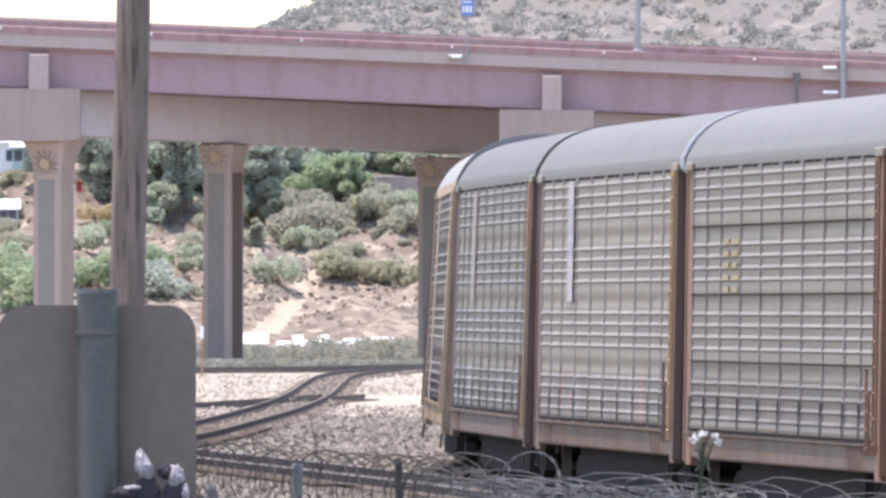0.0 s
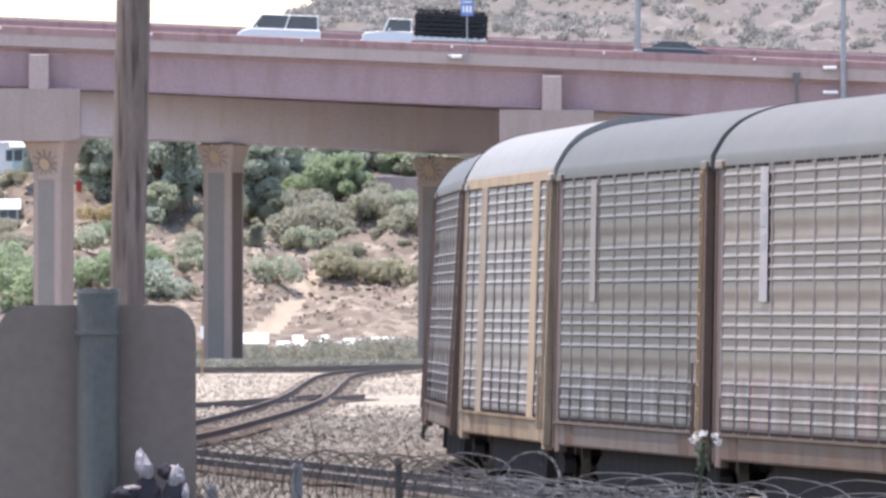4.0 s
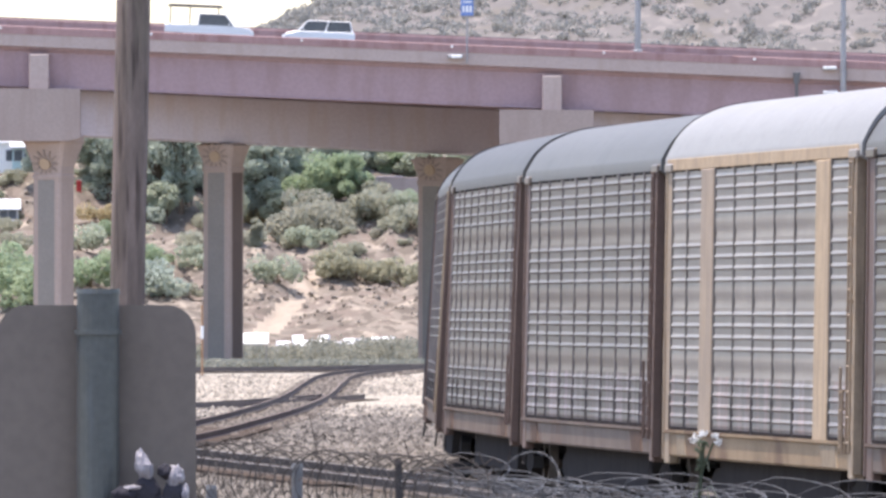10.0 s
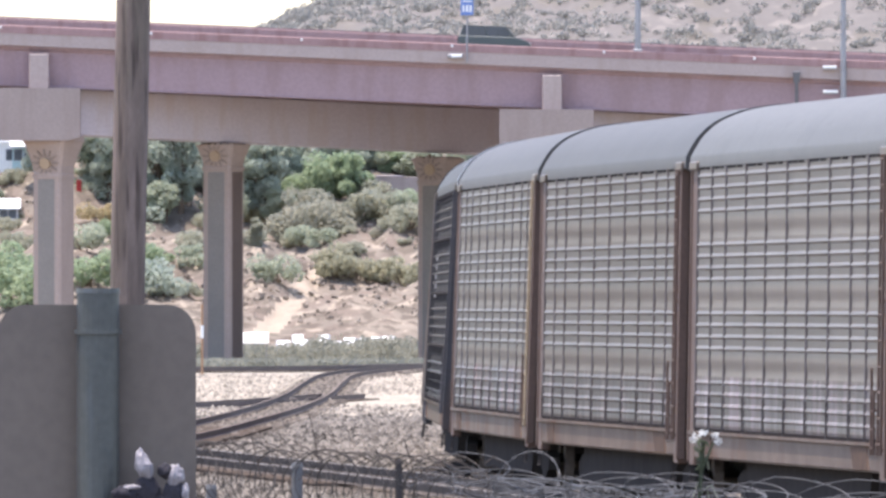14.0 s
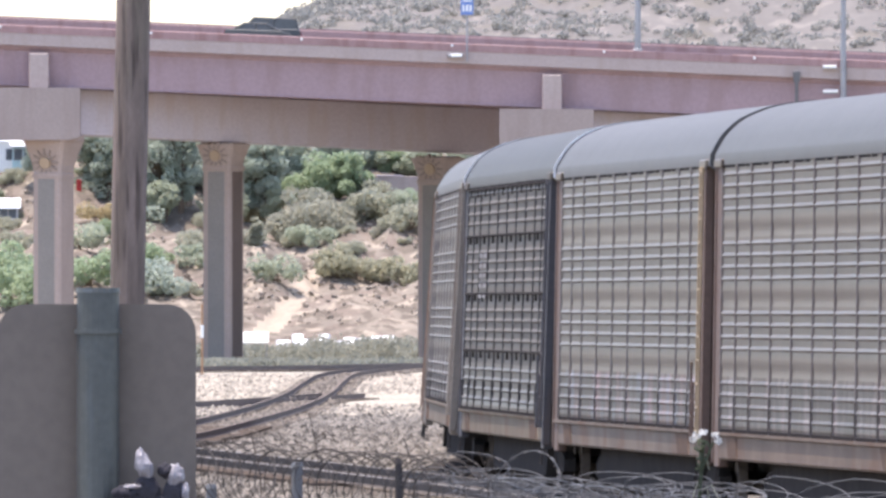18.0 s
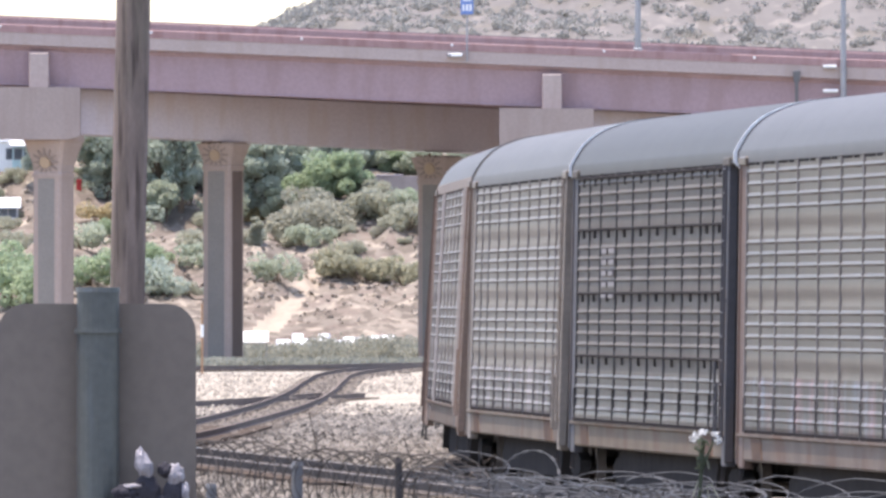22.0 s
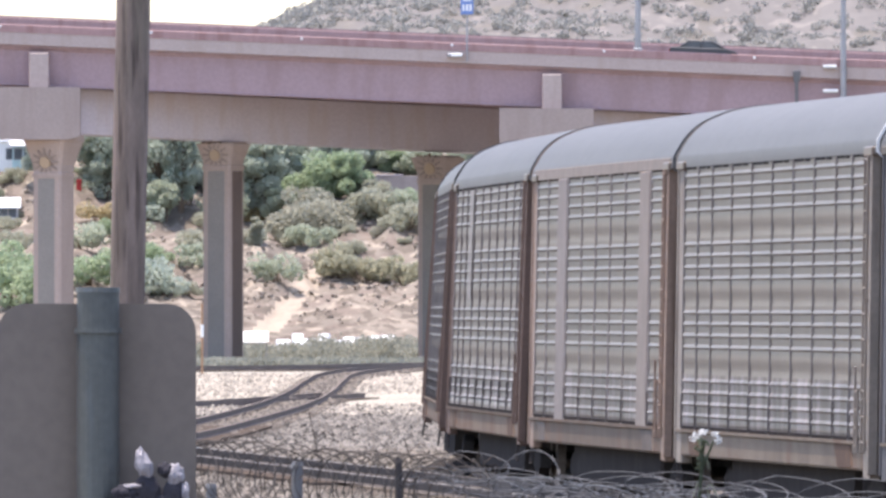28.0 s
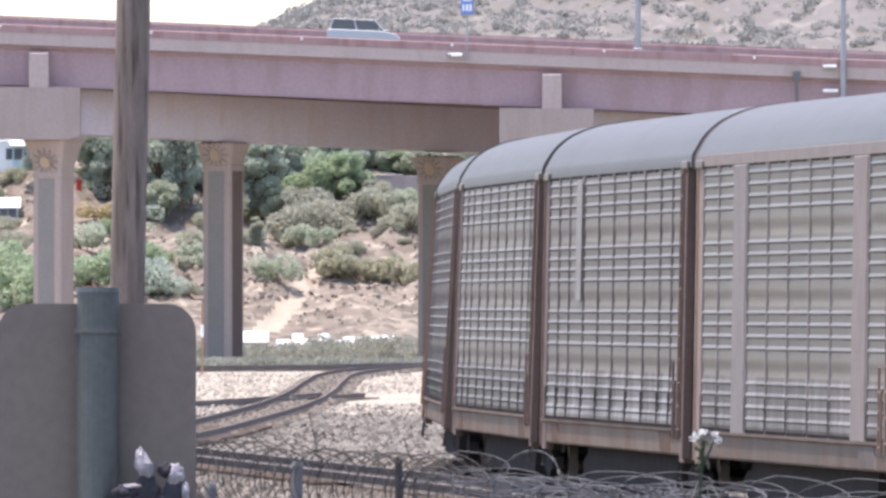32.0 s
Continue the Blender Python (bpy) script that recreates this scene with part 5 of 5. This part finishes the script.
        part_leaves = quads_mesh("load", leaf_cloud(rng, [(-3.5 + 0.6 * k, 0, z, 0.6, 0.8, 0.5) for k in range(7) for z in (1.5, 2.0, 2.45)], 150, 0.14), M_LOAD)
        link_mesh("load", part_leaves, root, label="heap of dark branches")
    return root


# kind, paint, label, lane direction, moment at x = 0, speed in metres a second
TRAFFIC = [
    ("suv", (0.10, 0.10, 0.11), "dark grey sport utility car on the bridge", -1, 1.575, 24.6),
    ("van", (0.75, 0.75, 0.74), "white van on the bridge road", -1, 3.45, 20.0),
    ("stake", (0.74, 0.74, 0.73), "white-cabbed stake truck with a dark load", -1, 3.94, 21.0),
    ("pickup", (0.06, 0.07, 0.08), "dark pickup truck on the bridge", -1, 7.00, 22.2),
    ("suv", (0.76, 0.76, 0.75), "white sport utility car with a bright roof", -1, 9.62, 22.0),
    ("suv", (0.07, 0.075, 0.08), "dark sport utility car with a shining bonnet", -1, 17.45, 21.8),
    ("sedan", (0.06, 0.08, 0.10), "dark blue car on the bridge", 1, 3.28, 21.6),
    ("sedan", (0.07, 0.07, 0.075), "small black car on the bridge", 1, 5.67, 24.6),
    ("sedan", (0.32, 0.05, 0.045), "small red car on the bridge", 1, 7.72, 24.0),
    ("sedan", (0.62, 0.63, 0.64), "silver sedan on the bridge", 1, 8.27, 20.5),
    ("ladder", (0.74, 0.74, 0.73), "white pickup truck with a ladder rack", 1, 10.79, 19.8),
    ("suv", (0.10, 0.115, 0.11), "dark green sport utility car on the bridge", 1, 13.84, 21.0),
    ("sedan", (0.10, 0.10, 0.10), "dark grey car on the bridge", 1, 18.59, 20.8),
    ("sedan", (0.07, 0.10, 0.13), "dark blue-grey car on the bridge", 1, 19.83, 19.9),
    ("suv", (0.05, 0.05, 0.06), "black minivan on the bridge", 1, 23.95, 25.8),
    ("sedan", (0.09, 0.12, 0.13), "dark green sedan on the bridge", 1, 24.41, 27.8),
    ("sedan", (0.06, 0.06, 0.065), "black low car on the bridge", 1, 27.36, 27.2),
    ("sedan", (0.09, 0.11, 0.14), "dark slate car on the bridge", 1, 30.15, 19.5),
    ("suv", (0.45, 0.46, 0.46), "light grey sport utility car on the bridge", 1, 32.25, 21.4),
]
ROAD = []
for kind, colour, words, way, t0, speed in TRAFFIC:
    ROAD.append((vehicle(kind, colour, words), way, t0, speed))


# ---- parked things below the bridge ----
def parked():
    rng = np.random.default_rng(21)
    for i in range(9):
        x, y = -11.7 + 1.0 * i + rng.uniform(-0.2, 0.2), 1376 + rng.uniform(-3, 3)
        w, hg = rng.uniform(0.6, 1.0), rng.uniform(1.25, 1.75)
        t = tagged(new("trailer"), "small white box trailer parked below the bank", "trailer", group="parked trailers")
        t.matrix_basis = pose(x, y, ground_z(x, y), 0, 0, rng.uniform(-14, 14))
        part("body", prism(bm_new(), [(-1.4, 0.5), (-1.4, 0.95), (-0.55, hg), (1.4, hg), (1.4, 0.5)], -w / 2, w / 2), M_WHITE, t, "white sheet-metal body")
        part("door", box(bm_new(), -w * 0.42, w * 0.42, -1.43, -1.401, 0.56, 0.9, 0.01), M_GALV, t)
        part("drawbar", box(bm_new(), -0.05, 0.05, 1.38, 2.4, 0.42, 0.52, 0.01), M_UNDER, t)
        for sx in (-1, 1):
            part("wheel", rod(bm_new(), (sx * (w / 2 + 0.06), 0, 0.3), (sx * (w / 2 - 0.1), 0, 0.3), 0.3, 0.3, 14), M_BLACK, t)
    # a white awning on posts
    a = tagged(new("awning"), "white flat awning on thin dark posts", "awning")
    a.location = (-13.0, 1290, ground_z(-13.0, 1290))
    part("canopy", prism(bm_new(), [(-1.6, 1.22), (-1.6, 1.30), (-0.2, 2.0), (1.5, 1.34), (1.5, 1.26), (-0.2, 1.92)], -1.15, 1.15), M_WHITE, a, "white canopy")
    for x in (-1.0, 1.0):
        for y in (-1.3, 1.3):
            part("post", rod(bm_new(), (x, y, -0.1), (x, y, 1.30), 0.04, 0.04, 6), M_GREYPOLE, a)


parked()


def house(x, y, w, d, hgt, wall, words):
    root = tagged(new("house"), words, "house")
    root.location = (x, y, ground_z(x, y) - 0.5)
    part("wall", box(bm_new(), -w / 2, w / 2, -d / 2, d / 2, 0, hgt, 0.02), wall, root)
    part("roof", prism(bm_new(), [(-d / 2 - 0.3, hgt + 0.004), (-d / 2 - 0.3, hgt + 0.12), (0.2, hgt + 0.85), (d / 2 + 0.3, hgt + 0.12), (d / 2 + 0.3, hgt + 0.004)], -w / 2 - 0.2, w / 2 + 0.2), M_WHITE, root, "low pitched white roof")
    for wx in (-0.3, 0.05, 0.33):
        win = part("window", box(bm_new(), wx * w - 0.35, wx * w + 0.35, -d / 2 - 0.03, -d / 2 + 0.05, hgt * 0.4, hgt * 0.4 + 0.9, 0.01), M_GREYPOLE, root)
        part("pane", box(bm_new(), wx * w - 0.29, wx * w + 0.29, -d / 2 - 0.04, -d / 2 - 0.031, hgt * 0.4 + 0.06, hgt * 0.4 + 0.84), M_GLASS, win)


M_TEAL = surface("teal_wall", (0.42, 0.58, 0.60), (0.36, 0.50, 0.52), rough=0.8, scale=0.8, fine=8)
for u, v, w, d, hg, mt, words in ((-22.9, 7.3, 4.2, 4.0, 2.3, M_WHITE, "white house with a low pitched roof on the bank"), (-21.9, 7.5, 2.2, 3.0, 1.7, M_TEAL, "small teal house on the bank"),
                                  (-23.2, 4.6, 2.4, 3.0, 1.2, M_WHITE, "low white shed on the bank")):
    hx, hy = bank_at(u, v)
    house(hx, hy, w, d, hg, mt, words)


def retaining_wall():
    x, y = bank_at(-2.7, 5.9)
    root = tagged(new("retaining_wall"), "low grey-brown retaining wall with a pale coping on the bank", "wall")
    root.location = (x, y, ground_z(x, y))
    part("wall_body", box(bm_new(), -2.6, 4.0, -0.15, 0.15, -0.8, 1.32, 0.03), M_PIERHEAD, root)
    part("coping", box(bm_new(), -1.2, 0.9, -0.22, 0.2, 1.324, 1.42, 0.02), M_TAN, root, "pale concrete coping")


retaining_wall()


def marker_post():
    root = tagged(new("marker_post"), "slim rusty marker post with a white band beside the tracks", "post")
    root.location = (-11.45, 903, ground_z(-11.45, 903))
    part("pole", rod(bm_new(), (0, 0, -0.2), (0, 0, 3.35), 0.055, 0.055, 10), M_RUSTPOST, root)
    part("white_band", rod(bm_new(), (0, 0, 1.75), (0, 0, 2.35), 0.07, 0.07, 10), M_WHITE, root, "white painted band")
    x, y = bank_at(-19.17, 6.05)
    sheet = tagged(new("metal_sheet"), "small red metal sheet standing on the bank", "metal sheet")
    sheet.location = (x, y, ground_z(x, y))
    part("sheet", box(bm_new(), -0.2, 0.2, -0.03, 0.03, -0.1, 0.85, 0.01), M_LAMPRED, sheet)


M_RUSTPOST = surface("rust_post", (0.36, 0.21, 0.12), (0.26, 0.16, 0.10), rough=0.85, scale=2, fine=12)
marker_post()


# ---- foreground: wooden pole, back of a sign, fence, wire, weeds ----
def wood_pole():
    root = tagged(new("utility_pole"), "weathered brown wooden utility pole with long cracks", "utility pole")
    root.location = (-2.735, 160.0, ground_z(-2.735, 160.0) - 0.1)
    bm = bm_new()
    rows = []
    n = 20
    for i in range(41):
        z = i * 0.25
        r = 0.155 - 0.0035 * z * 0.6
        row = []
        for k in range(n):
            a = 6.2832 * k / n
            rr = r * (1 + 0.035 * noise.noise((math.cos(a) * 3, math.sin(a) * 3, z * 0.5)) + (-0.05 if k in (3, 11, 16) and noise.noise((k, 0, z * 0.6)) > -0.1 else 0))
            row.append(bm.verts.new((rr * math.cos(a) + 0.0214 * z, rr * math.sin(a), z)))
        rows.append(row)
    for a, b in zip(rows, rows[1:]):
        for k in range(n):
            bm.faces.new((a[k], a[(k + 1) % n], b[(k + 1) % n], b[k]))
    bm.faces.new(rows[-1])
    part("shaft", bm, M_POLE, root)


def sign_back():
    root = tagged(new("sign_post"), "bare back of a rounded metal sign on a galvanised pipe", "sign")
    y = 27.5
    g = ground_z(-0.5, y)
    root.location = (-0.4995, y, g)
    top = 2.953 - g
    pipe = bm_new()
    rod(pipe, (0, 0, -0.3), (0, 0, top + 0.022), 0.0308, 0.0308, 24)
    part("pipe", pipe, M_PIPE, root, "blue-grey galvanised pipe")
    bm = bm_new()
    rod(bm, (0, 0, top + 0.016), (0, 0, top + 0.0235), 0.0322, 0.0314, 24)
    part("pipe_cap", bm, M_PIPE, root)
    bm = bm_new()
    rod(bm, (0, 0, top - 0.043), (0, 0, top - 0.035), 0.0345, 0.0345, 24)
    part("clamp_band", bm, M_PIPE, root)
    w, r, hgt = 0.1440, 0.042, 0.46
    outline = []
    for cx, cz, a0 in ((w - r, top - r, 0), (-w + r, top - r, 90), (-w + r, top - hgt + r, 180), (w - r, top - hgt + r, 270)):
        for k in range(7):
            a = radians(a0 + 15 * k)
            outline.append((cx - 0.0025 + r * math.cos(a), cz + r * math.sin(a)))
    part("plate", prism_y(bm_new(), outline, 0.032, 0.035), M_PLATE, root, "plain grey-brown sign back")


def scrap():
    """A dark, white-tipped piece of torn plastic caught on the sign."""
    root = tagged(new("plastic_scrap"), "torn black and white plastic scrap caught on the sign", "litter")
    y = 27.45
    root.location = (-0.423, y, 2.69)

    def lump(cx, cz, rx, rz, mat, nm, lean=0.0, tip=0.0):
        bm = bm_new()
        bmesh.ops.create_icosphere(bm, subdivisions=3, radius=1.0)
        for v in bm.verts:
            d = 1 + 0.28 * noise.noise(v.co * 1.9 + Vector((cx * 90, 0, cz * 90))) + 0.12 * noise.noise(v.co * 5)
            k = 1 - tip * max(0.0, v.co.z)
            v.co = Vector((v.co.x * rx * d * k + lean * v.co.z * rz, v.co.y * 0.012 * d, v.co.z * rz * d))
        part(nm, bm, mat, root, m=pose(cx, 0, cz))
    black = surface("black_plastic", (0.03, 0.028, 0.034), (0.05, 0.047, 0.055), rough=0.8, spec=0.1, scale=20, fine=120, bump=0.1)
    pale = surface("pale_plastic", (0.27, 0.25, 0.26), (0.20, 0.185, 0.20), rough=0.5, scale=25, fine=120, bump=0.05)
    lump(-0.010, 0.032, 0.013, 0.024, pale, "white_tip", -0.25, 0.6)
    lump(0.036, 0.015, 0.014, 0.018, pale, "white_tip", 0.1, 0.3)
    lump(0.022, 0.022, 0.012, 0.012, black, "dark_fold")
    lump(-0.002, -0.008, 0.020, 0.024, black, "dark_fold")
    lump(-0.036, -0.012, 0.019, 0.014, black, "dark_fold")
    lump(-0.035, -0.022, 0.013, 0.005, pale, "white_fold")
    lump(-0.024, -0.001, 0.016, 0.004, pale, "white_fold")
    lump(0.034, -0.018, 0.020, 0.026, black, "dark_fold")
    lump(0.050, -0.012, 0.006, 0.018, pale, "white_fold")
    lump(0.0, -0.045, 0.058, 0.036, black, "dark_fold")


def fence_xy(y):
    """The fence line, close to parallel with the line of sight."""
    return -1.2 + (121 - y) * 0.1043


def fence():
    root = tagged(new("wire_fence"), "galvanised pipe fence topped with razor wire coils", "fence")
    for y in (64, 70, 76, 82, 88, 94, 100, 106, 112.0, 118.2, 124, 130, 136, 142):
        x = fence_xy(y)
        zt = {112.0: 2.02, 118.2: 1.95}.get(y, 1.76)
        pr = 0.022 if y == 112.0 else 0.035
        g = ground_z(x, y)
        bm = bm_new()
        rod(bm, (x, y, g - 0.3), (x, y, zt), pr, pr, 14)
        rod(bm, (x, y, zt), (x, y, zt + 0.03), pr + 0.005, pr - 0.003, 14)
        part("post", bm, M_GALV if y != 112.0 else M_UNDER, root)
    for z in (0.9, 1.55):
        part("rail", tube(bm_new(), [(fence_xy(y), y, z) for y in range(60, 144, 4)], 0.02, 6), M_GALV, root)
    # woven mesh as two families of slanting wires
    bm = bm_new()
    for i in range(0, 420):
        y = 60 + i * 0.2
        for d in (-1, 1):
            y1 = y + d * 1.6
            tube(bm, [(fence_xy(y), y, -0.1), (fence_xy(y1), y1, 1.55)], 0.002, 3)
    part("chain_link", bm, M_GALV, root, "fine chain-link wires")
    return root


def razor_coil(name, y0, y1, axis_z, radius, pitch, shift, wob, seed, words, thick=0.0023, squash=1.0, mat=None):
    rng = np.random.default_rng(seed)
    root = tagged(new(name), words, "razor wire", group="razor wire")
    bm, barbs = bm_new(), []
    pts = []
    turns = int((y1 - y0) / pitch)
    N = 22
    ph = rng.uniform(0, 6.28)
    drift = rng.normal(size=(turns + 2, 4))
    for i in range(turns * N + 1):
        t = i / N
        k, f = int(t), t - int(t)
        d = drift[k] * (1 - f) + drift[k + 1] * f
        a = 6.2832 * t + ph
        r = radius * (1 + wob * d[0])
        y = y0 + pitch * t + 0.12 * math.sin(a * 0.5 + d[3])
        x = fence_xy(y) + shift + wob * 0.3 * d[1]
        pts.append(Vector((x + r * math.cos(a), y, axis_z + wob * 0.18 * d[2] + squash * r * math.sin(a))))
    tube(bm, pts, thick, 4)
    for i in range(2, len(pts) - 2, 3):
        p = pts[i]
        d = (pts[i + 1] - pts[i - 1]).normalized()
        s = d.cross(Vector((0, 1, 0.2))).normalized()
        barbs += [p - d * 0.018 + s * 0.008, p + d * 0.002, p + d * 0.018 + s * 0.008, p + s * 0.004]
        barbs += [p - d * 0.018 - s * 0.008, p + d * 0.002, p + d * 0.018 - s * 0.008, p - s * 0.004]
    part("core_wire", bm, mat or M_WIRE, root)
    tagged(link_mesh("barbed_edge", quads_mesh("barbed_edge", barbs, mat or M_WIRE), root, label="sharp steel barbs"), kind="stuff")
    return root


M_WEED = leafy("weed_leaf", (0.07, 0.083, 0.055), (0.12, 0.138, 0.09))
M_PETAL = leafy("petals", (0.50, 0.49, 0.46), (0.64, 0.63, 0.60), 5.0, 0.2)


def razor_loop():
    """One wide loop sprung up out of the coil."""
    root = tagged(new("razor_wire_loop"), "single wide loop of razor wire sprung from the coil", "razor wire", group="razor wire")
    pts, barbs = [], []
    for i in range(40):
        a = radians(205 - 6.0 * i)
        r = 0.172 * (1 + 0.12 * math.sin(a * 2))
        pts.append(Vector((0.455 + r * math.cos(a) + 0.012 * i / 40, 105.0 - 0.01 * i, 1.975 + r * math.sin(a))))
    part("core_wire", tube(bm_new(), pts, 0.0035, 5), M_WIRE, root)
    for i in range(3, 38, 4):
        d = (pts[i + 1] - pts[i - 1]).normalized()
        s = d.cross(Vector((0, 1, 0))).normalized()
        for e in (-1, 1):
            barbs += [pts[i] - d * 0.022 + s * 0.012 * e, pts[i], pts[i] + d * 0.022 + s * 0.012 * e, pts[i] + s * 0.004 * e]
    link_mesh("barbed_edge", quads_mesh("barbed_edge", barbs, M_SHINE), root, label="sharp steel barbs")
    for k, (z, dz) in enumerate(((1.99, 0.02), (1.97, 0.035), (2.01, 0.012))):
        w = [Vector((0.30 + 0.09 * i, 105.4 + 0.1 * k - 0.75 * i, z - 0.0025 * i + dz * math.sin(1.3 * i + k * 2))) for i in range(14)]
        part("slack_strand", tube(bm_new(), w, 0.0032, 5), M_WIRE, root)


def white_flower():
    root = tagged(new("flowering_weed"), "weed with white flower heads and thin leaves behind the wire", "plant")
    y = 96.0
    x = 461 / 33608 * y
    root.location = (x, y, 0)
    rng = np.random.default_rng(31)
    top = 2.95 - 229 / 33608 * y
    bm = bm_new()
    tube(bm, [(-0.005, 0, top - 0.9), (-0.02, 0, top - 0.3), (0.0, 0, top - 0.02)], 0.010, 6)
    tube(bm, [(-0.015, 0, top - 0.2), (0.05, 0, top - 0.03)], 0.006, 5)
    part("stem", bm, M_WEED, root)
    lumps = [(-0.03, 0, top + 0.002, 0.028, 0.025, 0.018), (-0.055, 0, top - 0.02, 0.022, 0.02, 0.015), (0.06, 0, top + 0.004, 0.017, 0.016, 0.018), (0.075, 0, top - 0.03, 0.016, 0.014, 0.016), (0.0, 0, top + 0.018, 0.02, 0.02, 0.012)]
    for l in lumps:
        link_mesh("flower_head", quads_mesh("flower_head", leaf_cloud(rng, [l], 24, 0.008), M_PETAL), root, label="white petals")
    link_mesh("leaves", quads_mesh("leaves", leaf_cloud(rng, [(-0.01, 0, top - 0.05, 0.035, 0.03, 0.035), (-0.015, 0, top - 0.14, 0.018, 0.018, 0.05)], 34, 0.012), M_WEED), root)
    bm = bm_new()
    for i in range(6):
        a = rng.uniform(-1, 1)
        z0 = top - rng.uniform(0.12, 0.4)
        tube(bm, [(-0.01, 0, z0), (a * 0.06, 0.01, z0 + 0.03), (a * 0.12, 0.02, z0 - 0.05)], 0.004, 4)
    part("long_leaves", bm, M_LEAF_DRY, root)


def dry_stalks():
    rng = np.random.default_rng(44)
    for u, v, tall in ((-6.9, -5.6, 0.30), (-10.0, -6.6, 0.26), (-1.9, -7.0, 0.2), (2.0, -7.6, 0.15)):
        y = 101 + rng.uniform(-6, 6)
        root = tagged(new("dry_weed"), "thin dry weed stalk behind the razor wire", "weed", group="dry weeds by the fence")
        x, zt = u * y / 1000, 2.95 + v * y / 1000
        root.location = (x, y, 0)
        part("stalk", tube(bm_new(), [(0.05, 0, 0.0), (0.04, 0, zt - tall), (0.012, 0, zt - tall * 0.4), (-0.015, 0, zt)], 0.0032, 5), M_TIE, root)
        for i in range(3):
            bm = bm_new()
            z = zt - tall * rng.uniform(0.3, 1.2)
            s = rng.choice([-1, 1])
            tube(bm, [(0.02, 0, z), (0.02 + s * 0.05, 0, z + 0.04), (0.02 + s * 0.09, 0, z + 0.01)], 0.0025, 4)
            part("twig", bm, M_TIE, root)


wood_pole()
sign_back()
scrap()
fence()
razor_coil("razor_wire_coil", 108.2, 140, 1.87, 0.20, 0.52, 0.0, 0.07, 3, "coil of rusty razor wire along the fence top", 0.0036, 1.0, M_WIRE_RUSTY)
razor_coil("razor_wire_coil", 86, 109, 1.985, 0.17, 0.8, 0.0, 0.3, 8, "flattened tangled coil of razor wire", 0.0028, squash=0.24)
razor_coil("razor_wire_coil", 84, 108, 1.93, 0.21, 0.55, 0.05, 0.3, 12, "flattened tangled coil of razor wire", 0.0028, squash=0.22)
razor_coil("razor_wire_coil", 84, 112, 1.90, 0.13, 0.62, 0.02, 0.5, 21, "loose tangle of dull razor wire", squash=0.45)
razor_loop()
white_flower()
dry_stalks()


# ---- what moves ----
LENGTH = 28.6


def train_s(t):
    return 88.65 + 8.316602 * t - 0.0069781 * t * t


def cant(s):
    """How far the banked curve leans a car, in degrees."""
    return float(np.interp(s, [-80, 8, 25, 45, 70, 100, 160, 220], [3.9, 3.7, 3.1, 2.1, 1.2, 0.9, 0.5, 0.0]))


def motions():
    for number, car in TRAIN.items():
        rows = []
        for i in range(33):
            t = float(i)
            s = train_s(t) - number * LENGTH - LENGTH / 2
            a, _ = on_line(s - 9.95)
            b, _ = on_line(s + 9.95)
            d = b - a
            c = (a + b) / 2
            tilt = cant(s)
            shift = 5.06 * math.sin(radians(tilt))
            side = Vector((d.y, -d.x, 0)).normalized() * shift
            rows.append((t, pose(c.x + side.x, c.y + side.y, -0.03, 0, 0, math.degrees(math.atan2(d.y, d.x))) @ pose(0, 0, 0, -tilt)))
        walk(car, rows)
    # the wheels roll
    turns = []
    for i in range(481):
        t = i / 15.0
        turns.append((t, math.degrees((train_s(t) - train_s(0)) / 0.38)))
    for w in WHEELS:
        x = w.matrix_basis.translation.x
        walk(w, [(t, pose(x, 0, 0.38, 0, a, 0)) for t, a in turns])
    order = {w: sorted([r for r in ROAD if r[1] == w], key=lambda r: r[2]) for w in (1, -1)}
    for way, cars in order.items():
        for i, (ob, w, t0, speed) in enumerate(cars):
            start, end = -way * (140 + 9.0 * i), way * (285 - 9.0 * i)
            lane = BY + (4.2 if way > 0 else 11.5)

            def at(x):
                tilt = math.atan2(fall(x + 2) - fall(x - 2), 4)
                if way > 0:
                    return pose(x, lane, 19.962 + fall(x), 0, -math.degrees(tilt), 0)
                return pose(x, lane, 19.962 + fall(x), 0, math.degrees(tilt), 180)
            rows = []
            for k in range(0, 65):
                t = k * 0.5
                x = way * speed * (t - t0)
                x = max(min(x, max(start, end)), min(start, end))
                rows.append((t, at(x)))
            keep = [r for k, r in enumerate(rows) if k in (0, 64) or not (rows[k - 1][1].translation == r[1].translation == rows[k + 1][1].translation)]
            walk(ob, keep)


motions()
